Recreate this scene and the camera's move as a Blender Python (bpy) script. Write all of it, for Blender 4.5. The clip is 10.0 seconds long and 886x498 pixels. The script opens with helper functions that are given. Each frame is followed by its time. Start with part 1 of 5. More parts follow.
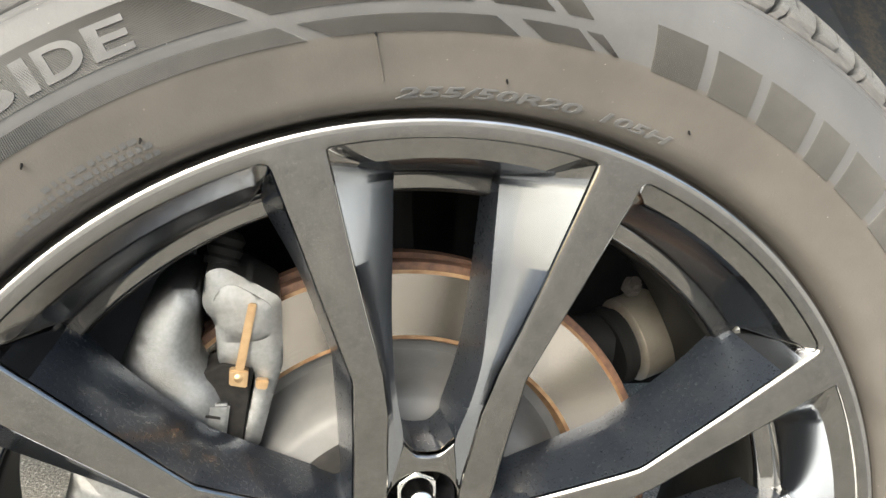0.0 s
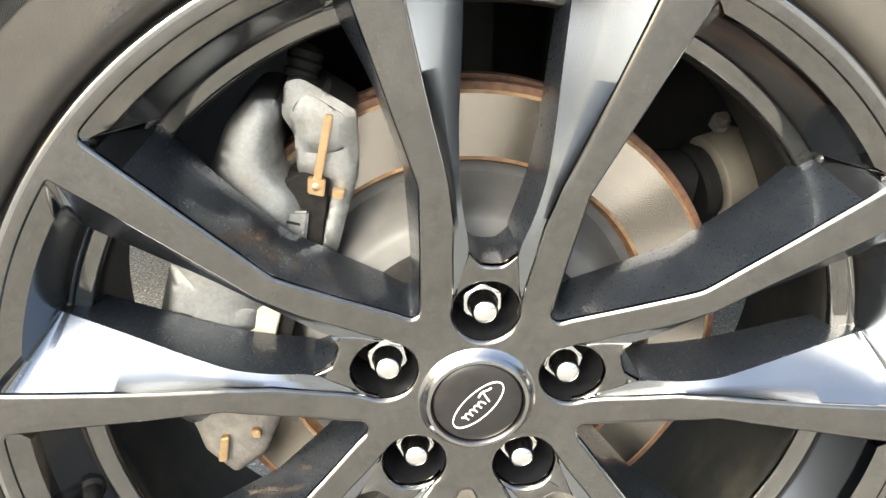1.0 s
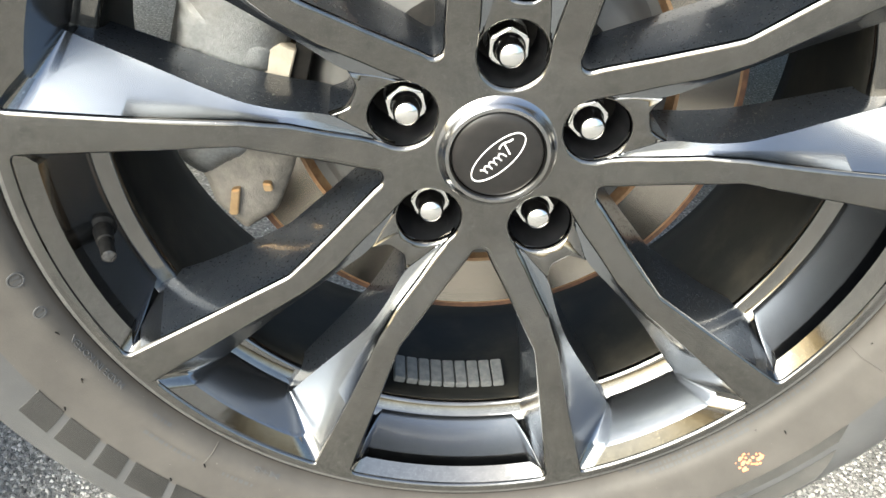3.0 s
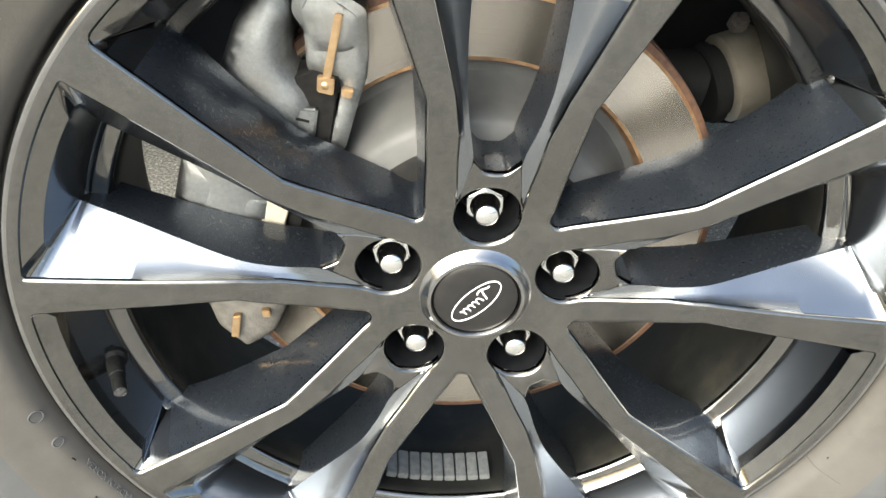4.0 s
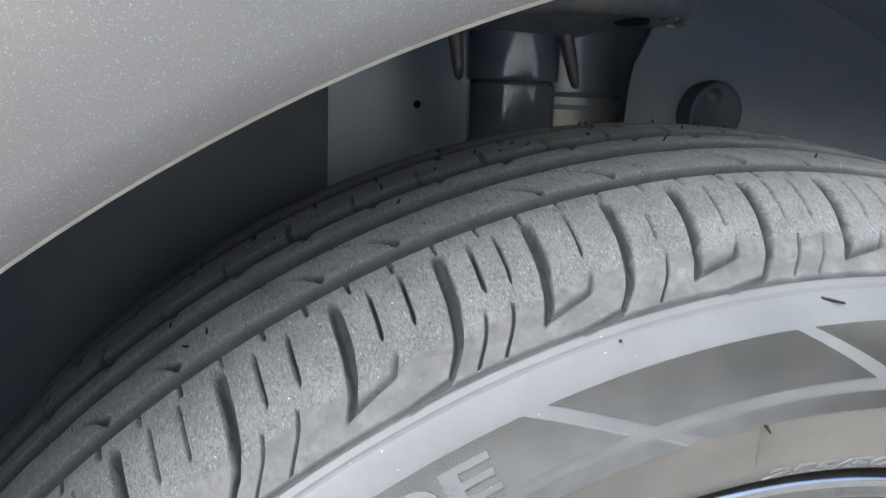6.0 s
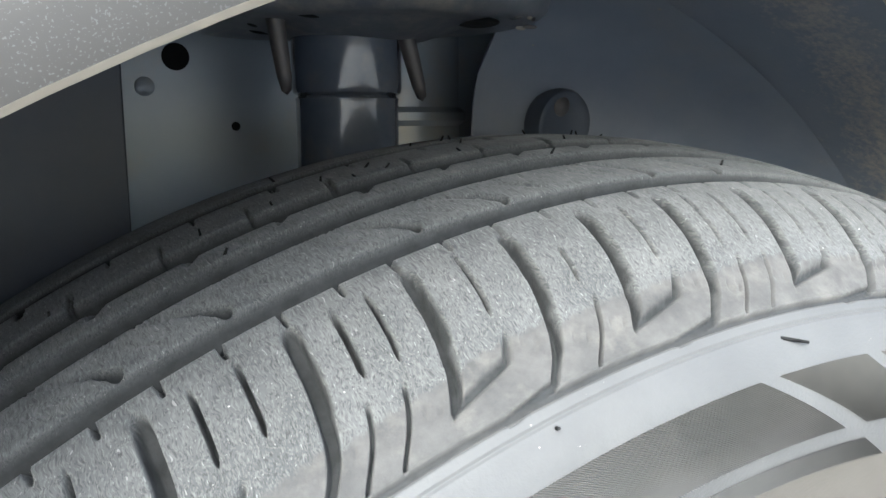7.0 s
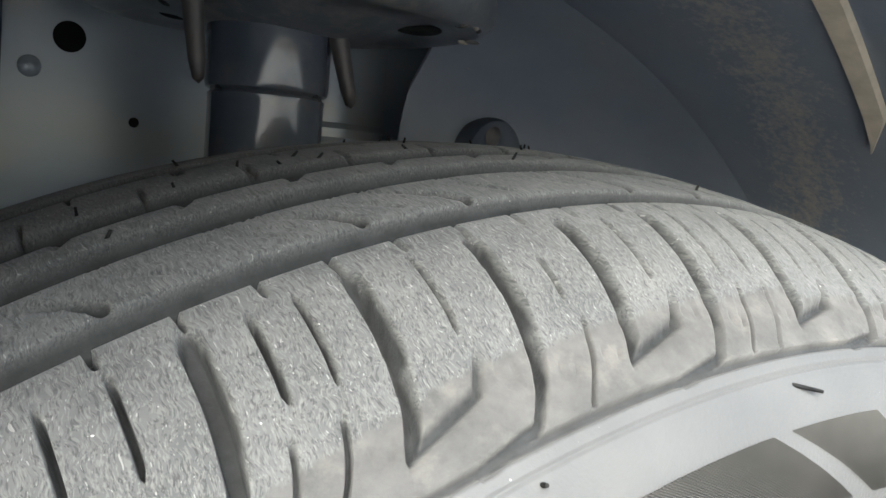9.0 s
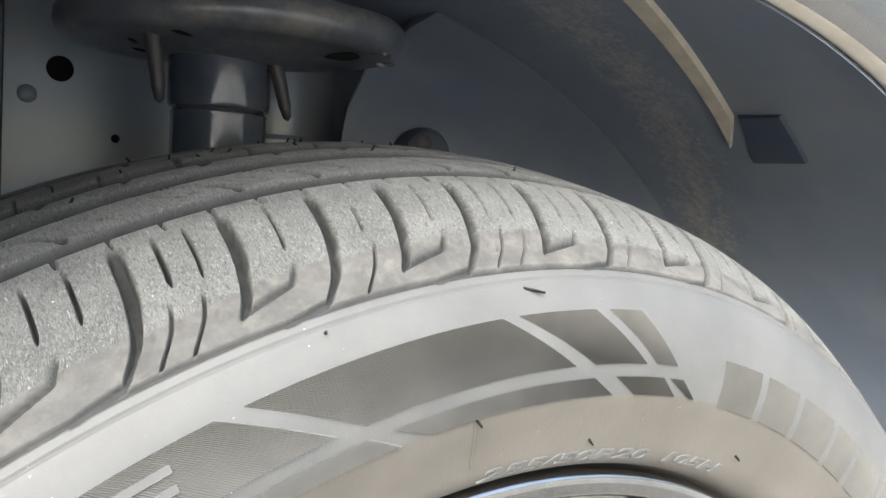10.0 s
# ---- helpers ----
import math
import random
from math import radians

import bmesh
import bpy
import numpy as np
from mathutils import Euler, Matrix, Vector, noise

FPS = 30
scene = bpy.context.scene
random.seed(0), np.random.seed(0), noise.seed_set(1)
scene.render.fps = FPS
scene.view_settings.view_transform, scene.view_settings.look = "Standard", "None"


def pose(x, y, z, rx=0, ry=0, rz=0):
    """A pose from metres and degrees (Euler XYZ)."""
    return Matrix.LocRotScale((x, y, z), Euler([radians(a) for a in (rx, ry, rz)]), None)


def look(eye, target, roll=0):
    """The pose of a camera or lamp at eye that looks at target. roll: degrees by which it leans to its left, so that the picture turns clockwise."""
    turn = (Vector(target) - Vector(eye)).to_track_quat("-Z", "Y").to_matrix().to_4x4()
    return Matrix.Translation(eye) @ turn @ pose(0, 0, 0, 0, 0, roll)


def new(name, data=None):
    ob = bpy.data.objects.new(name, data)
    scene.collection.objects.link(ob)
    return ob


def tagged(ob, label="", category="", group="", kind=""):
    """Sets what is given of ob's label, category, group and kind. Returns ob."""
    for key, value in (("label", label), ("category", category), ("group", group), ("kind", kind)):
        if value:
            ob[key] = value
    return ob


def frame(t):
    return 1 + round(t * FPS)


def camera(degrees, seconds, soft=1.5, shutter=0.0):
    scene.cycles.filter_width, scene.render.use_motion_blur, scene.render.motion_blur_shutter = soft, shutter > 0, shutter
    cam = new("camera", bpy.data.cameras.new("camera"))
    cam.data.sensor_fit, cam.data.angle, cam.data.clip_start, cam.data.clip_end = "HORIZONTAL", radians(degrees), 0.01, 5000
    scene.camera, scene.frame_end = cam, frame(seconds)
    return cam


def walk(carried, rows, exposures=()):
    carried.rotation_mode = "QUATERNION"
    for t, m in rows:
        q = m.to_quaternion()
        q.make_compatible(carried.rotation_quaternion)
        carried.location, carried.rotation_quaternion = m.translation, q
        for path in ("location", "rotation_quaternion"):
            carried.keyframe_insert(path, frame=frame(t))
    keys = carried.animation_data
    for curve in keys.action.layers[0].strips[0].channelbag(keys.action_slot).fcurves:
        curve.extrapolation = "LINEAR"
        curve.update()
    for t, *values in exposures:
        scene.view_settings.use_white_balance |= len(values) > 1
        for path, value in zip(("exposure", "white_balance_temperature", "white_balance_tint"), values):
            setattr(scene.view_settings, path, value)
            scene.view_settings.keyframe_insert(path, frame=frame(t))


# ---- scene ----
cam = camera(58.09, 10.0)
EXPOSURES = [(0.0, 2.20, 6330, 5), (1.0, 2.34, 6400, 4), (2.0, 2.10, 6200, 3), (3.5, 1.88, 6130, 2), (4.5, 2.20, 6180, 3), (5.5, 2.20, 5480, 5), (6.0, 2.34, 5430, 6), (7.5, 2.74, 5650, 2), (9.0, 2.62, 5850, 3), (9.5, 2.78, 5850, 4), (10.0, 2.62, 5950, 5)]
PATH = [
    (0.0, (-0.0861, -0.3892, 0.6652), (0.1396, 0.5540, 0.4215), 3.50),
    (0.5, (-0.0744, -0.3986, 0.6538), (0.0528, 0.5350, 0.3187), 3.20),
    (1.0, (-0.0671, -0.4103, 0.6410), (0.0283, 0.4992, 0.2362), 3.04),
    (1.5, (-0.0581, -0.4168, 0.6160), (0.0174, 0.4678, 0.1557), 3.45),
    (2.0, (-0.0739, -0.4272, 0.5753), (0.0364, 0.4342, 0.0795), 4.95),
    (2.2, (-0.0561, -0.4266, 0.5750), (0.0247, 0.4160, 0.0425), 4.84),
    (3.3, (-0.0790, -0.4179, 0.5875), (0.0231, 0.3990, 0.0198), 6.33),
    (3.5, (-0.0657, -0.4137, 0.6117), (0.0128, 0.4067, 0.0454), 5.46),
    (4.0, (-0.0658, -0.4067, 0.6764), (0.0220, 0.4092, 0.1049), 5.53),
    (4.5, (-0.0632, -0.3993, 0.6937), (0.0146, 0.4877, 0.2386), 4.19),
    (4.7, (-0.0869, -0.3982, 0.7093), (-0.0008, 0.5159, 0.3130), 4.37),
    (5.0, (-0.1288, -0.3731, 0.7257), (-0.0366, 0.5625, 0.3847), 4.20),
    (5.5, (-0.1885, -0.3167, 0.7453), (-0.1116, 0.6423, 0.4725), 2.64),
    (6.0, (-0.2065, -0.2677, 0.7702), (0.0541, 0.6790, 0.5809), 1.98),
    (7.5, (-0.1876, -0.1721, 0.7640), (0.3125, 0.6790, 0.6043), 0.35),
    (8.0, (-0.1902, -0.1581, 0.7618), (0.3736, 0.6505, 0.5938), 3.09),
    (8.5, (-0.1849, -0.1508, 0.7466), (0.3899, 0.6607, 0.6418), 4.94),
    (9.0, (-0.1828, -0.1525, 0.7495), (0.3914, 0.6605, 0.6528), 4.95),
    (9.5, (-0.2022, -0.1940, 0.7550), (0.3729, 0.6203, 0.6766), 5.12),
    (10.0, (-0.1910, -0.2557, 0.7407), (0.3763, 0.5644, 0.6664), 3.50),
]
walk(cam, [(t, look(eye, target, roll)) for t, eye, target, roll in PATH], EXPOSURES)

# ---- world, sun, exposure ----
world = bpy.data.worlds.new("sky")
scene.world = world
world.use_nodes = True
wn = world.node_tree
sky = wn.nodes.new("ShaderNodeTexSky")
sky.sky_type = "NISHITA"
sky.sun_disc = False
SUN_ELEVATION, SUN_ROTATION = radians(36), radians(218)
sky.sun_elevation, sky.sun_rotation = SUN_ELEVATION, SUN_ROTATION
sky.air_density, sky.dust_density, sky.ozone_density = 1.0, 6.5, 0.6
wn.links.new(sky.outputs[0], wn.nodes["Background"].inputs[0])
wn.nodes["Background"].inputs[1].default_value = 0.15
sun_data = bpy.data.lights.new("sun", "SUN")
sun_data.energy, sun_data.angle, sun_data.color = 2.0, radians(60), (1.0, 0.99, 0.965)
sun = new("sun", sun_data)
sun_way = Vector((math.sin(SUN_ROTATION) * math.cos(SUN_ELEVATION), math.cos(SUN_ROTATION) * math.cos(SUN_ELEVATION), math.sin(SUN_ELEVATION)))
sun.matrix_world = look(sun_way * 6, (0, 0, 0))

# ---- materials ----


def material(name, color, rough=0.5, metal=0.0, second=None, scale=40.0, contrast=(0.35, 0.65), bump=0.0, bump_scale=300.0, rough_var=0.0,
             specks=None, specks_scale=900.0, specks_at=0.72, coat=0.0, stretch=(1, 1, 1), stain=None, stain_scale=9.0, stain_amount=0.5, normal_dist=0.0005):
    """A procedural surface: two colours mixed by noise, stains of a larger scale, small light specks, grain in the relief."""
    m = bpy.data.materials.new(name)
    m.use_nodes = True
    nt = m.node_tree
    link = nt.links.new
    b = nt.nodes["Principled BSDF"]
    b.inputs["Roughness"].default_value, b.inputs["Metallic"].default_value = rough, metal
    b.inputs["Coat Weight"].default_value = coat
    coords = nt.nodes.new("ShaderNodeTexCoord")
    mapping = nt.nodes.new("ShaderNodeMapping")
    mapping.inputs["Scale"].default_value = stretch
    link(coords.outputs["Object"], mapping.inputs[0])

    def noise_node(s, detail=5.0, roughness=0.6):
        n = nt.nodes.new("ShaderNodeTexNoise")
        n.inputs["Scale"].default_value, n.inputs["Detail"].default_value, n.inputs["Roughness"].default_value = s, detail, roughness
        link(mapping.outputs[0], n.inputs["Vector"])
        return n

    def ramp(source, lo, hi):
        r = nt.nodes.new("ShaderNodeMapRange")
        r.inputs["From Min"].default_value, r.inputs["From Max"].default_value = lo, hi
        link(source, r.inputs["Value"])
        return r.outputs[0]

    def mixed(fac, a, c):
        x = nt.nodes.new("ShaderNodeMix")
        x.data_type = "RGBA"
        link(fac, x.inputs["Factor"])
        for socket, value in ((x.inputs[6], a), (x.inputs[7], c)):
            if isinstance(value, tuple):
                socket.default_value = (*value, 1)
            else:
                link(value, socket)
        return x.outputs[2]

    out = color
    grain = noise_node(scale)
    if second:
        out = mixed(ramp(grain.outputs[0], *contrast), color, second)
    if stain:
        big = noise_node(stain_scale, 6.0, 0.65)
        fac = nt.nodes.new("ShaderNodeMath")
        fac.operation = "MULTIPLY"
        link(ramp(big.outputs[0], 0.5, 0.68), fac.inputs[0])
        fac.inputs[1].default_value = stain_amount
        out = mixed(fac.outputs[0], out, stain)
    if specks:
        sp = noise_node(specks_scale, 2.0, 0.5)
        out = mixed(ramp(sp.outputs[0], specks_at, specks_at + 0.04), out, specks)
    if isinstance(out, tuple):
        b.inputs["Base Color"].default_value = (*out, 1)
    else:
        link(out, b.inputs["Base Color"])
    if rough_var:
        rv = noise_node(scale * 0.6)
        r = nt.nodes.new("ShaderNodeMapRange")
        r.inputs["From Min"].default_value, r.inputs["From Max"].default_value = 0.3, 0.7
        r.inputs["To Min"].default_value, r.inputs["To Max"].default_value = max(0.02, rough - rough_var), min(1, rough + rough_var)
        link(rv.outputs[0], r.inputs["Value"])
        link(r.outputs[0], b.inputs["Roughness"])
    if bump:
        bn = noise_node(bump_scale, 4.0, 0.65)
        bp = nt.nodes.new("ShaderNodeBump")
        bp.inputs["Strength"].default_value, bp.inputs["Distance"].default_value = bump, normal_dist
        link(bn.outputs[0], bp.inputs["Height"])
        link(bp.outputs[0], b.inputs["Normal"])
    return m


# second tone paints in the ground's mottled reflection; stain is dried water spots
dark_chrome = material("dark_chrome", (0.138, 0.135, 0.129), 0.07, 1.0, (0.165, 0.161, 0.152), 150.0, (0.36, 0.66), rough_var=0.045, coat=0.3, stain=(0.215, 0.205, 0.190), stain_scale=30.0, stain_amount=0.55, bump=0.03, bump_scale=1500.0,
                       specks=(0.40, 0.39, 0.36), specks_scale=2400.0, specks_at=0.65, normal_dist=0.0003)
# walls of the openings: the wheel's one finish, dark reflections put into its colour
wall_chrome_shaded = material("wall_chrome_shaded", (0.036, 0.043, 0.056), 0.28, 0.8, (0.042, 0.050, 0.064), 900.0, (0.3, 0.7), rough_var=0.012, coat=0.5, specks=(0.12, 0.13, 0.145), specks_scale=3000.0, specks_at=0.68,
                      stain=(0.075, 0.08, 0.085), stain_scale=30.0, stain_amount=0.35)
# wings and ledges: lighter copy of that finish, sky reflection put into its colour
wing_chrome_lit = material("wing_chrome_lit", (0.190, 0.202, 0.218), 0.26, 1.0, (0.205, 0.217, 0.233), 900.0, (0.3, 0.7), rough_var=0.012, coat=0.5, specks=(0.30, 0.31, 0.33), specks_scale=3000.0, specks_at=0.68,
                       stain=(0.15, 0.157, 0.165), stain_scale=26.0, stain_amount=0.3)
for _m in (wall_chrome_shaded, wing_chrome_lit):
    _m.node_tree.nodes["Principled BSDF"].inputs["Coat Roughness"].default_value = 0.05
lip_chrome = material("lip_chrome", (0.33, 0.325, 0.32), 0.16, 1.0, (0.27, 0.265, 0.26), 60.0)
barrel_paint = material("barrel_paint", (0.006, 0.0065, 0.0065), 0.42, 0.0, (0.011, 0.011, 0.010), 30.0, stain=(0.030, 0.027, 0.021), stain_scale=14.0, bump=0.1)
bright_chrome = material("bright_chrome", (0.72, 0.71, 0.69), 0.17, 1.0, (0.7, 0.69, 0.67), 300.0)
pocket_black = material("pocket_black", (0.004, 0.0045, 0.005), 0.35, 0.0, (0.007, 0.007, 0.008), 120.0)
cap_black = material("cap_black", (0.010, 0.0095, 0.0095), 0.30, 0.0, (0.015, 0.014, 0.0135), 90.0)
cap_black.node_tree.nodes["Principled BSDF"].inputs["Specular IOR Level"].default_value = 0.25
emblem_white = material("emblem_white", (0.75, 0.74, 0.72), 0.35)
weight_zinc = material("weight_zinc", (0.13, 0.137, 0.14), 0.5, 0.6, (0.19, 0.197, 0.197), 200.0, bump=0.2)
valve_rubber = material("valve_rubber", (0.004, 0.004, 0.004), 0.5, 0.0, (0.010, 0.010, 0.010), 400.0)
cap_plastic = material("cap_plastic", (0.012, 0.012, 0.013), 0.22, 0.0, (0.034, 0.034, 0.034), 400.0)
sidewall_rubber = material("sidewall_rubber", (0.0470, 0.0476, 0.0486), 0.58, 0.0, (0.0625, 0.0630, 0.0635), 22.0, (0.3, 0.7), bump=0.3, bump_scale=900.0,
                           stain=(0.088, 0.087, 0.084), stain_scale=12.0, stain_amount=0.35, specks=(0.26, 0.25, 0.23), specks_scale=700.0, specks_at=0.765)
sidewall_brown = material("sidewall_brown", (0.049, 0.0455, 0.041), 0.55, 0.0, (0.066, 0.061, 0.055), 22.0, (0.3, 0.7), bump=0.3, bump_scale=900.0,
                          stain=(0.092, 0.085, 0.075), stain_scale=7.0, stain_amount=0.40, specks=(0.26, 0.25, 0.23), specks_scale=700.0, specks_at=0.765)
tread_rubber = material("tread_rubber", (0.041, 0.0425, 0.0435), 0.72, 0.0, (0.057, 0.0585, 0.0595), 60.0, (0.36, 0.64), bump=0.35, bump_scale=900.0,
                        stain=(0.078, 0.079, 0.077), stain_scale=70.0, stain_amount=0.35, specks=(0.34, 0.34, 0.33), specks_scale=520.0, specks_at=0.765)


def fibres(m, color, angles, scale, amount, lo=0.62, hi=0.68):
    """Short curved scuff hairs in several directions over a material."""
    nt = m.node_tree
    b = nt.nodes["Principled BSDF"]
    old = b.inputs["Base Color"].links[0].from_socket
    coords = nt.nodes.new("ShaderNodeTexCoord")
    bend = nt.nodes.new("ShaderNodeTexNoise")
    bend.inputs["Scale"].default_value, bend.inputs["Detail"].default_value = 220.0, 1.0
    warp = nt.nodes.new("ShaderNodeMixRGB")
    warp.blend_type = "LINEAR_LIGHT"
    warp.inputs[0].default_value = 0.0012
    nt.links.new(coords.outputs["Object"], bend.inputs["Vector"])
    nt.links.new(coords.outputs["Object"], warp.inputs[1])
    nt.links.new(bend.outputs["Color"], warp.inputs[2])
    for i, a in enumerate(angles):
        mp = nt.nodes.new("ShaderNodeMapping")
        mp.inputs["Rotation"].default_value = (0, 0, radians(a))
        mp.inputs["Scale"].default_value = (1.0, 0.07, 0.5)
        mp.inputs["Location"].default_value = (i * 3.7 + scale * 0.01, i * 1.3, i)
        nz = nt.nodes.new("ShaderNodeTexNoise")
        nz.inputs["Scale"].default_value, nz.inputs["Detail"].default_value = scale, 1.0
        mr = nt.nodes.new("ShaderNodeMapRange")
        mr.inputs["From Min"].default_value, mr.inputs["From Max"].default_value, mr.inputs["To Max"].default_value = lo, hi, amount
        mx = nt.nodes.new("ShaderNodeMix")
        mx.data_type = "RGBA"
        nt.links.new(warp.outputs[0], mp.inputs[0])
        nt.links.new(mp.outputs[0], nz.inputs["Vector"])
        nt.links.new(nz.outputs[0], mr.inputs["Value"])
        nt.links.new(mr.outputs[0], mx.inputs["Factor"])
        nt.links.new(old, mx.inputs[6])
        mx.inputs[7].default_value = (*color, 1)
        old = mx.outputs[2]
    nt.links.new(old, b.inputs["Base Color"])


fibres(tread_rubber, (0.018, 0.0185, 0.019), (20, 75, 130, 160), 2000.0, 0.55)
fibres(tread_rubber, (0.090, 0.091, 0.089), (12, 48, 85, 118, 155), 2100.0, 0.45)
fibres(tread_rubber, (0.20, 0.20, 0.195), (33, 100), 1800.0, 0.45, 0.72, 0.77)


def laid_by(m, attribute, color, second, scale, stain=None):
    """Another colour of the same rubber where a vertex weight of the mesh says so."""
    nt = m.node_tree
    link = nt.links.new
    b = nt.nodes["Principled BSDF"]
    old = b.inputs["Base Color"].links[0].from_socket
    coords = nt.nodes.new("ShaderNodeTexCoord")
    weight = nt.nodes.new("ShaderNodeAttribute")
    weight.attribute_name = attribute

    def blend(fac, first, other):
        mx = nt.nodes.new("ShaderNodeMix")
        mx.data_type = "RGBA"
        link(fac, mx.inputs["Factor"])
        for socket, value in ((mx.inputs[6], first), (mx.inputs[7], other)):
            if isinstance(value, tuple):
                socket.default_value = (*value, 1)
            else:
                link(value, socket)
        return mx.outputs[2]

    def patches(size, lo, hi, top):
        nz = nt.nodes.new("ShaderNodeTexNoise")
        nz.inputs["Scale"].default_value, nz.inputs["Detail"].default_value, nz.inputs["Roughness"].default_value = size, 6.0, 0.65
        link(coords.outputs["Object"], nz.inputs["Vector"])
        mr = nt.nodes.new("ShaderNodeMapRange")
        mr.inputs["From Min"].default_value, mr.inputs["From Max"].default_value, mr.inputs["To Max"].default_value = lo, hi, top
        link(nz.outputs[0], mr.inputs["Value"])
        return mr.outputs[0]

    skin = blend(patches(scale, 0.36, 0.64, 1.0), color, second)
    if stain:
        skin = blend(patches(scale * 1.3, 0.52, 0.72, 0.5), skin, stain)
    link(blend(weight.outputs["Fac"], old, skin), b.inputs["Base Color"])


laid_by(tread_rubber, "smooth_shoulder", (0.033, 0.033, 0.033), (0.056, 0.055, 0.054), 95.0, (0.090, 0.086, 0.079))
# unscuffed groove rubber, with the shade of the narrow cuts put into its colour
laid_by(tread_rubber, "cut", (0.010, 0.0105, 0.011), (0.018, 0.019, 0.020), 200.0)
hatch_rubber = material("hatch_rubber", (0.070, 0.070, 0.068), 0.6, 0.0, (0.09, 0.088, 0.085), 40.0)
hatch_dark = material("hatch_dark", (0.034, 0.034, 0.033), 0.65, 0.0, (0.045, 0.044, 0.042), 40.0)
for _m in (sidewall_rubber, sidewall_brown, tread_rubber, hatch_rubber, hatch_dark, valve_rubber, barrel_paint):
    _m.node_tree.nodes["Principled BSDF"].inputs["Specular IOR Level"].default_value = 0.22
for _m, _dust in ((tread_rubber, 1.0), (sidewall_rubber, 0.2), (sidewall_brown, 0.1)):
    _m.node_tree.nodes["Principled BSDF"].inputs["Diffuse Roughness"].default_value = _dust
for _m in (valve_rubber, barrel_paint, pocket_black):
    _m.node_tree.nodes["Principled BSDF"].inputs["Specular IOR Level"].default_value = 0.06
disc_steel = material("disc_steel", (0.45, 0.41, 0.36), 0.26, 1.0, (0.37, 0.32, 0.27), 60.0)
_nt = disc_steel.node_tree
_tan = _nt.nodes.new("ShaderNodeTangent")
_tan.direction_type, _tan.axis = "RADIAL", "Y"
_nt.nodes["Principled BSDF"].inputs["Anisotropic"].default_value = 0.85
_nt.links.new(_tan.outputs[0], _nt.nodes["Principled BSDF"].inputs["Tangent"])
_co, _ax = _nt.nodes.new("ShaderNodeTexCoord"), _nt.nodes.new("ShaderNodeVectorMath")
_ax.operation = "MULTIPLY"
_ax.inputs[1].default_value = (1, 0, 1)
_sh = _nt.nodes.new("ShaderNodeVectorMath")
_sh.operation = "SUBTRACT"
_sh.inputs[1].default_value = (0, 0, 0.365)
_ln = _nt.nodes.new("ShaderNodeVectorMath")
_ln.operation = "LENGTH"
_lines = _nt.nodes.new("ShaderNodeTexNoise")
_lines.noise_dimensions = "1D"
_lines.inputs["Scale"].default_value, _lines.inputs["Detail"].default_value, _lines.inputs["Roughness"].default_value = 900.0, 3.0, 0.7
_bump = _nt.nodes.new("ShaderNodeBump")
_bump.inputs["Strength"].default_value, _bump.inputs["Distance"].default_value = 0.25, 0.0003
_tone = _nt.nodes.new("ShaderNodeMix")
_tone.data_type = "RGBA"
_tone.inputs[6].default_value, _tone.inputs[7].default_value = (0.34, 0.31, 0.27, 1), (0.47, 0.43, 0.375, 1)
for _a, _b in ((_co.outputs["Object"], _sh.inputs[0]), (_sh.outputs[0], _ax.inputs[0]), (_ax.outputs[0], _ln.inputs[0]), (_ln.outputs["Value"], _lines.inputs["W"]), (_lines.outputs[0], _bump.inputs["Height"]),
               (_bump.outputs[0], _nt.nodes["Principled BSDF"].inputs["Normal"]), (_lines.outputs[0], _tone.inputs["Factor"]), (_tone.outputs[2], _nt.nodes["Principled BSDF"].inputs["Base Color"])):
    _nt.links.new(_a, _b)
rust_edge = material("rust_edge", (0.16, 0.085, 0.04), 0.7, 0.3, (0.24, 0.155, 0.085), 140.0, bump=0.4)
hat_grey = material("hat_grey", (0.052, 0.052, 0.051), 0.62, 0.1, (0.076, 0.075, 0.073), 30.0, bump=0.15)
rust_dark = material("rust_dark", (0.060, 0.032, 0.022), 0.75, 0.2, (0.12, 0.062, 0.036), 160.0, bump=0.5)
cast_iron = material("cast_iron", (0.185, 0.190, 0.191), 0.33, 0.9, (0.235, 0.240, 0.240), 420.0, bump=0.7, bump_scale=1500.0, stain=(0.15, 0.135, 0.115), stain_scale=28.0,
                     stain_amount=0.45, normal_dist=0.0006)
cast_dirty = material("cast_dirty", (0.10, 0.094, 0.086), 0.7, 0.4, (0.17, 0.158, 0.14), 90.0, bump=0.6, bump_scale=420.0, normal_dist=0.001)
clip_brass = material("clip_brass", (0.42, 0.30, 0.17), 0.38, 0.85, (0.33, 0.22, 0.12), 150.0)
pad_black = material("pad_black", (0.008, 0.008, 0.008), 0.6, 0.0, (0.014, 0.013, 0.012), 200.0)
liner_plastic = material("liner_plastic", (0.135, 0.157, 0.202), 0.42, 0.0, (0.163, 0.183, 0.222), 18.0, bump=0.25, bump_scale=320.0, stain=(0.185, 0.182, 0.182),
                         stain_scale=11.0, stain_amount=0.5, specks=(0.22, 0.20, 0.17), specks_scale=150.0, specks_at=0.745)


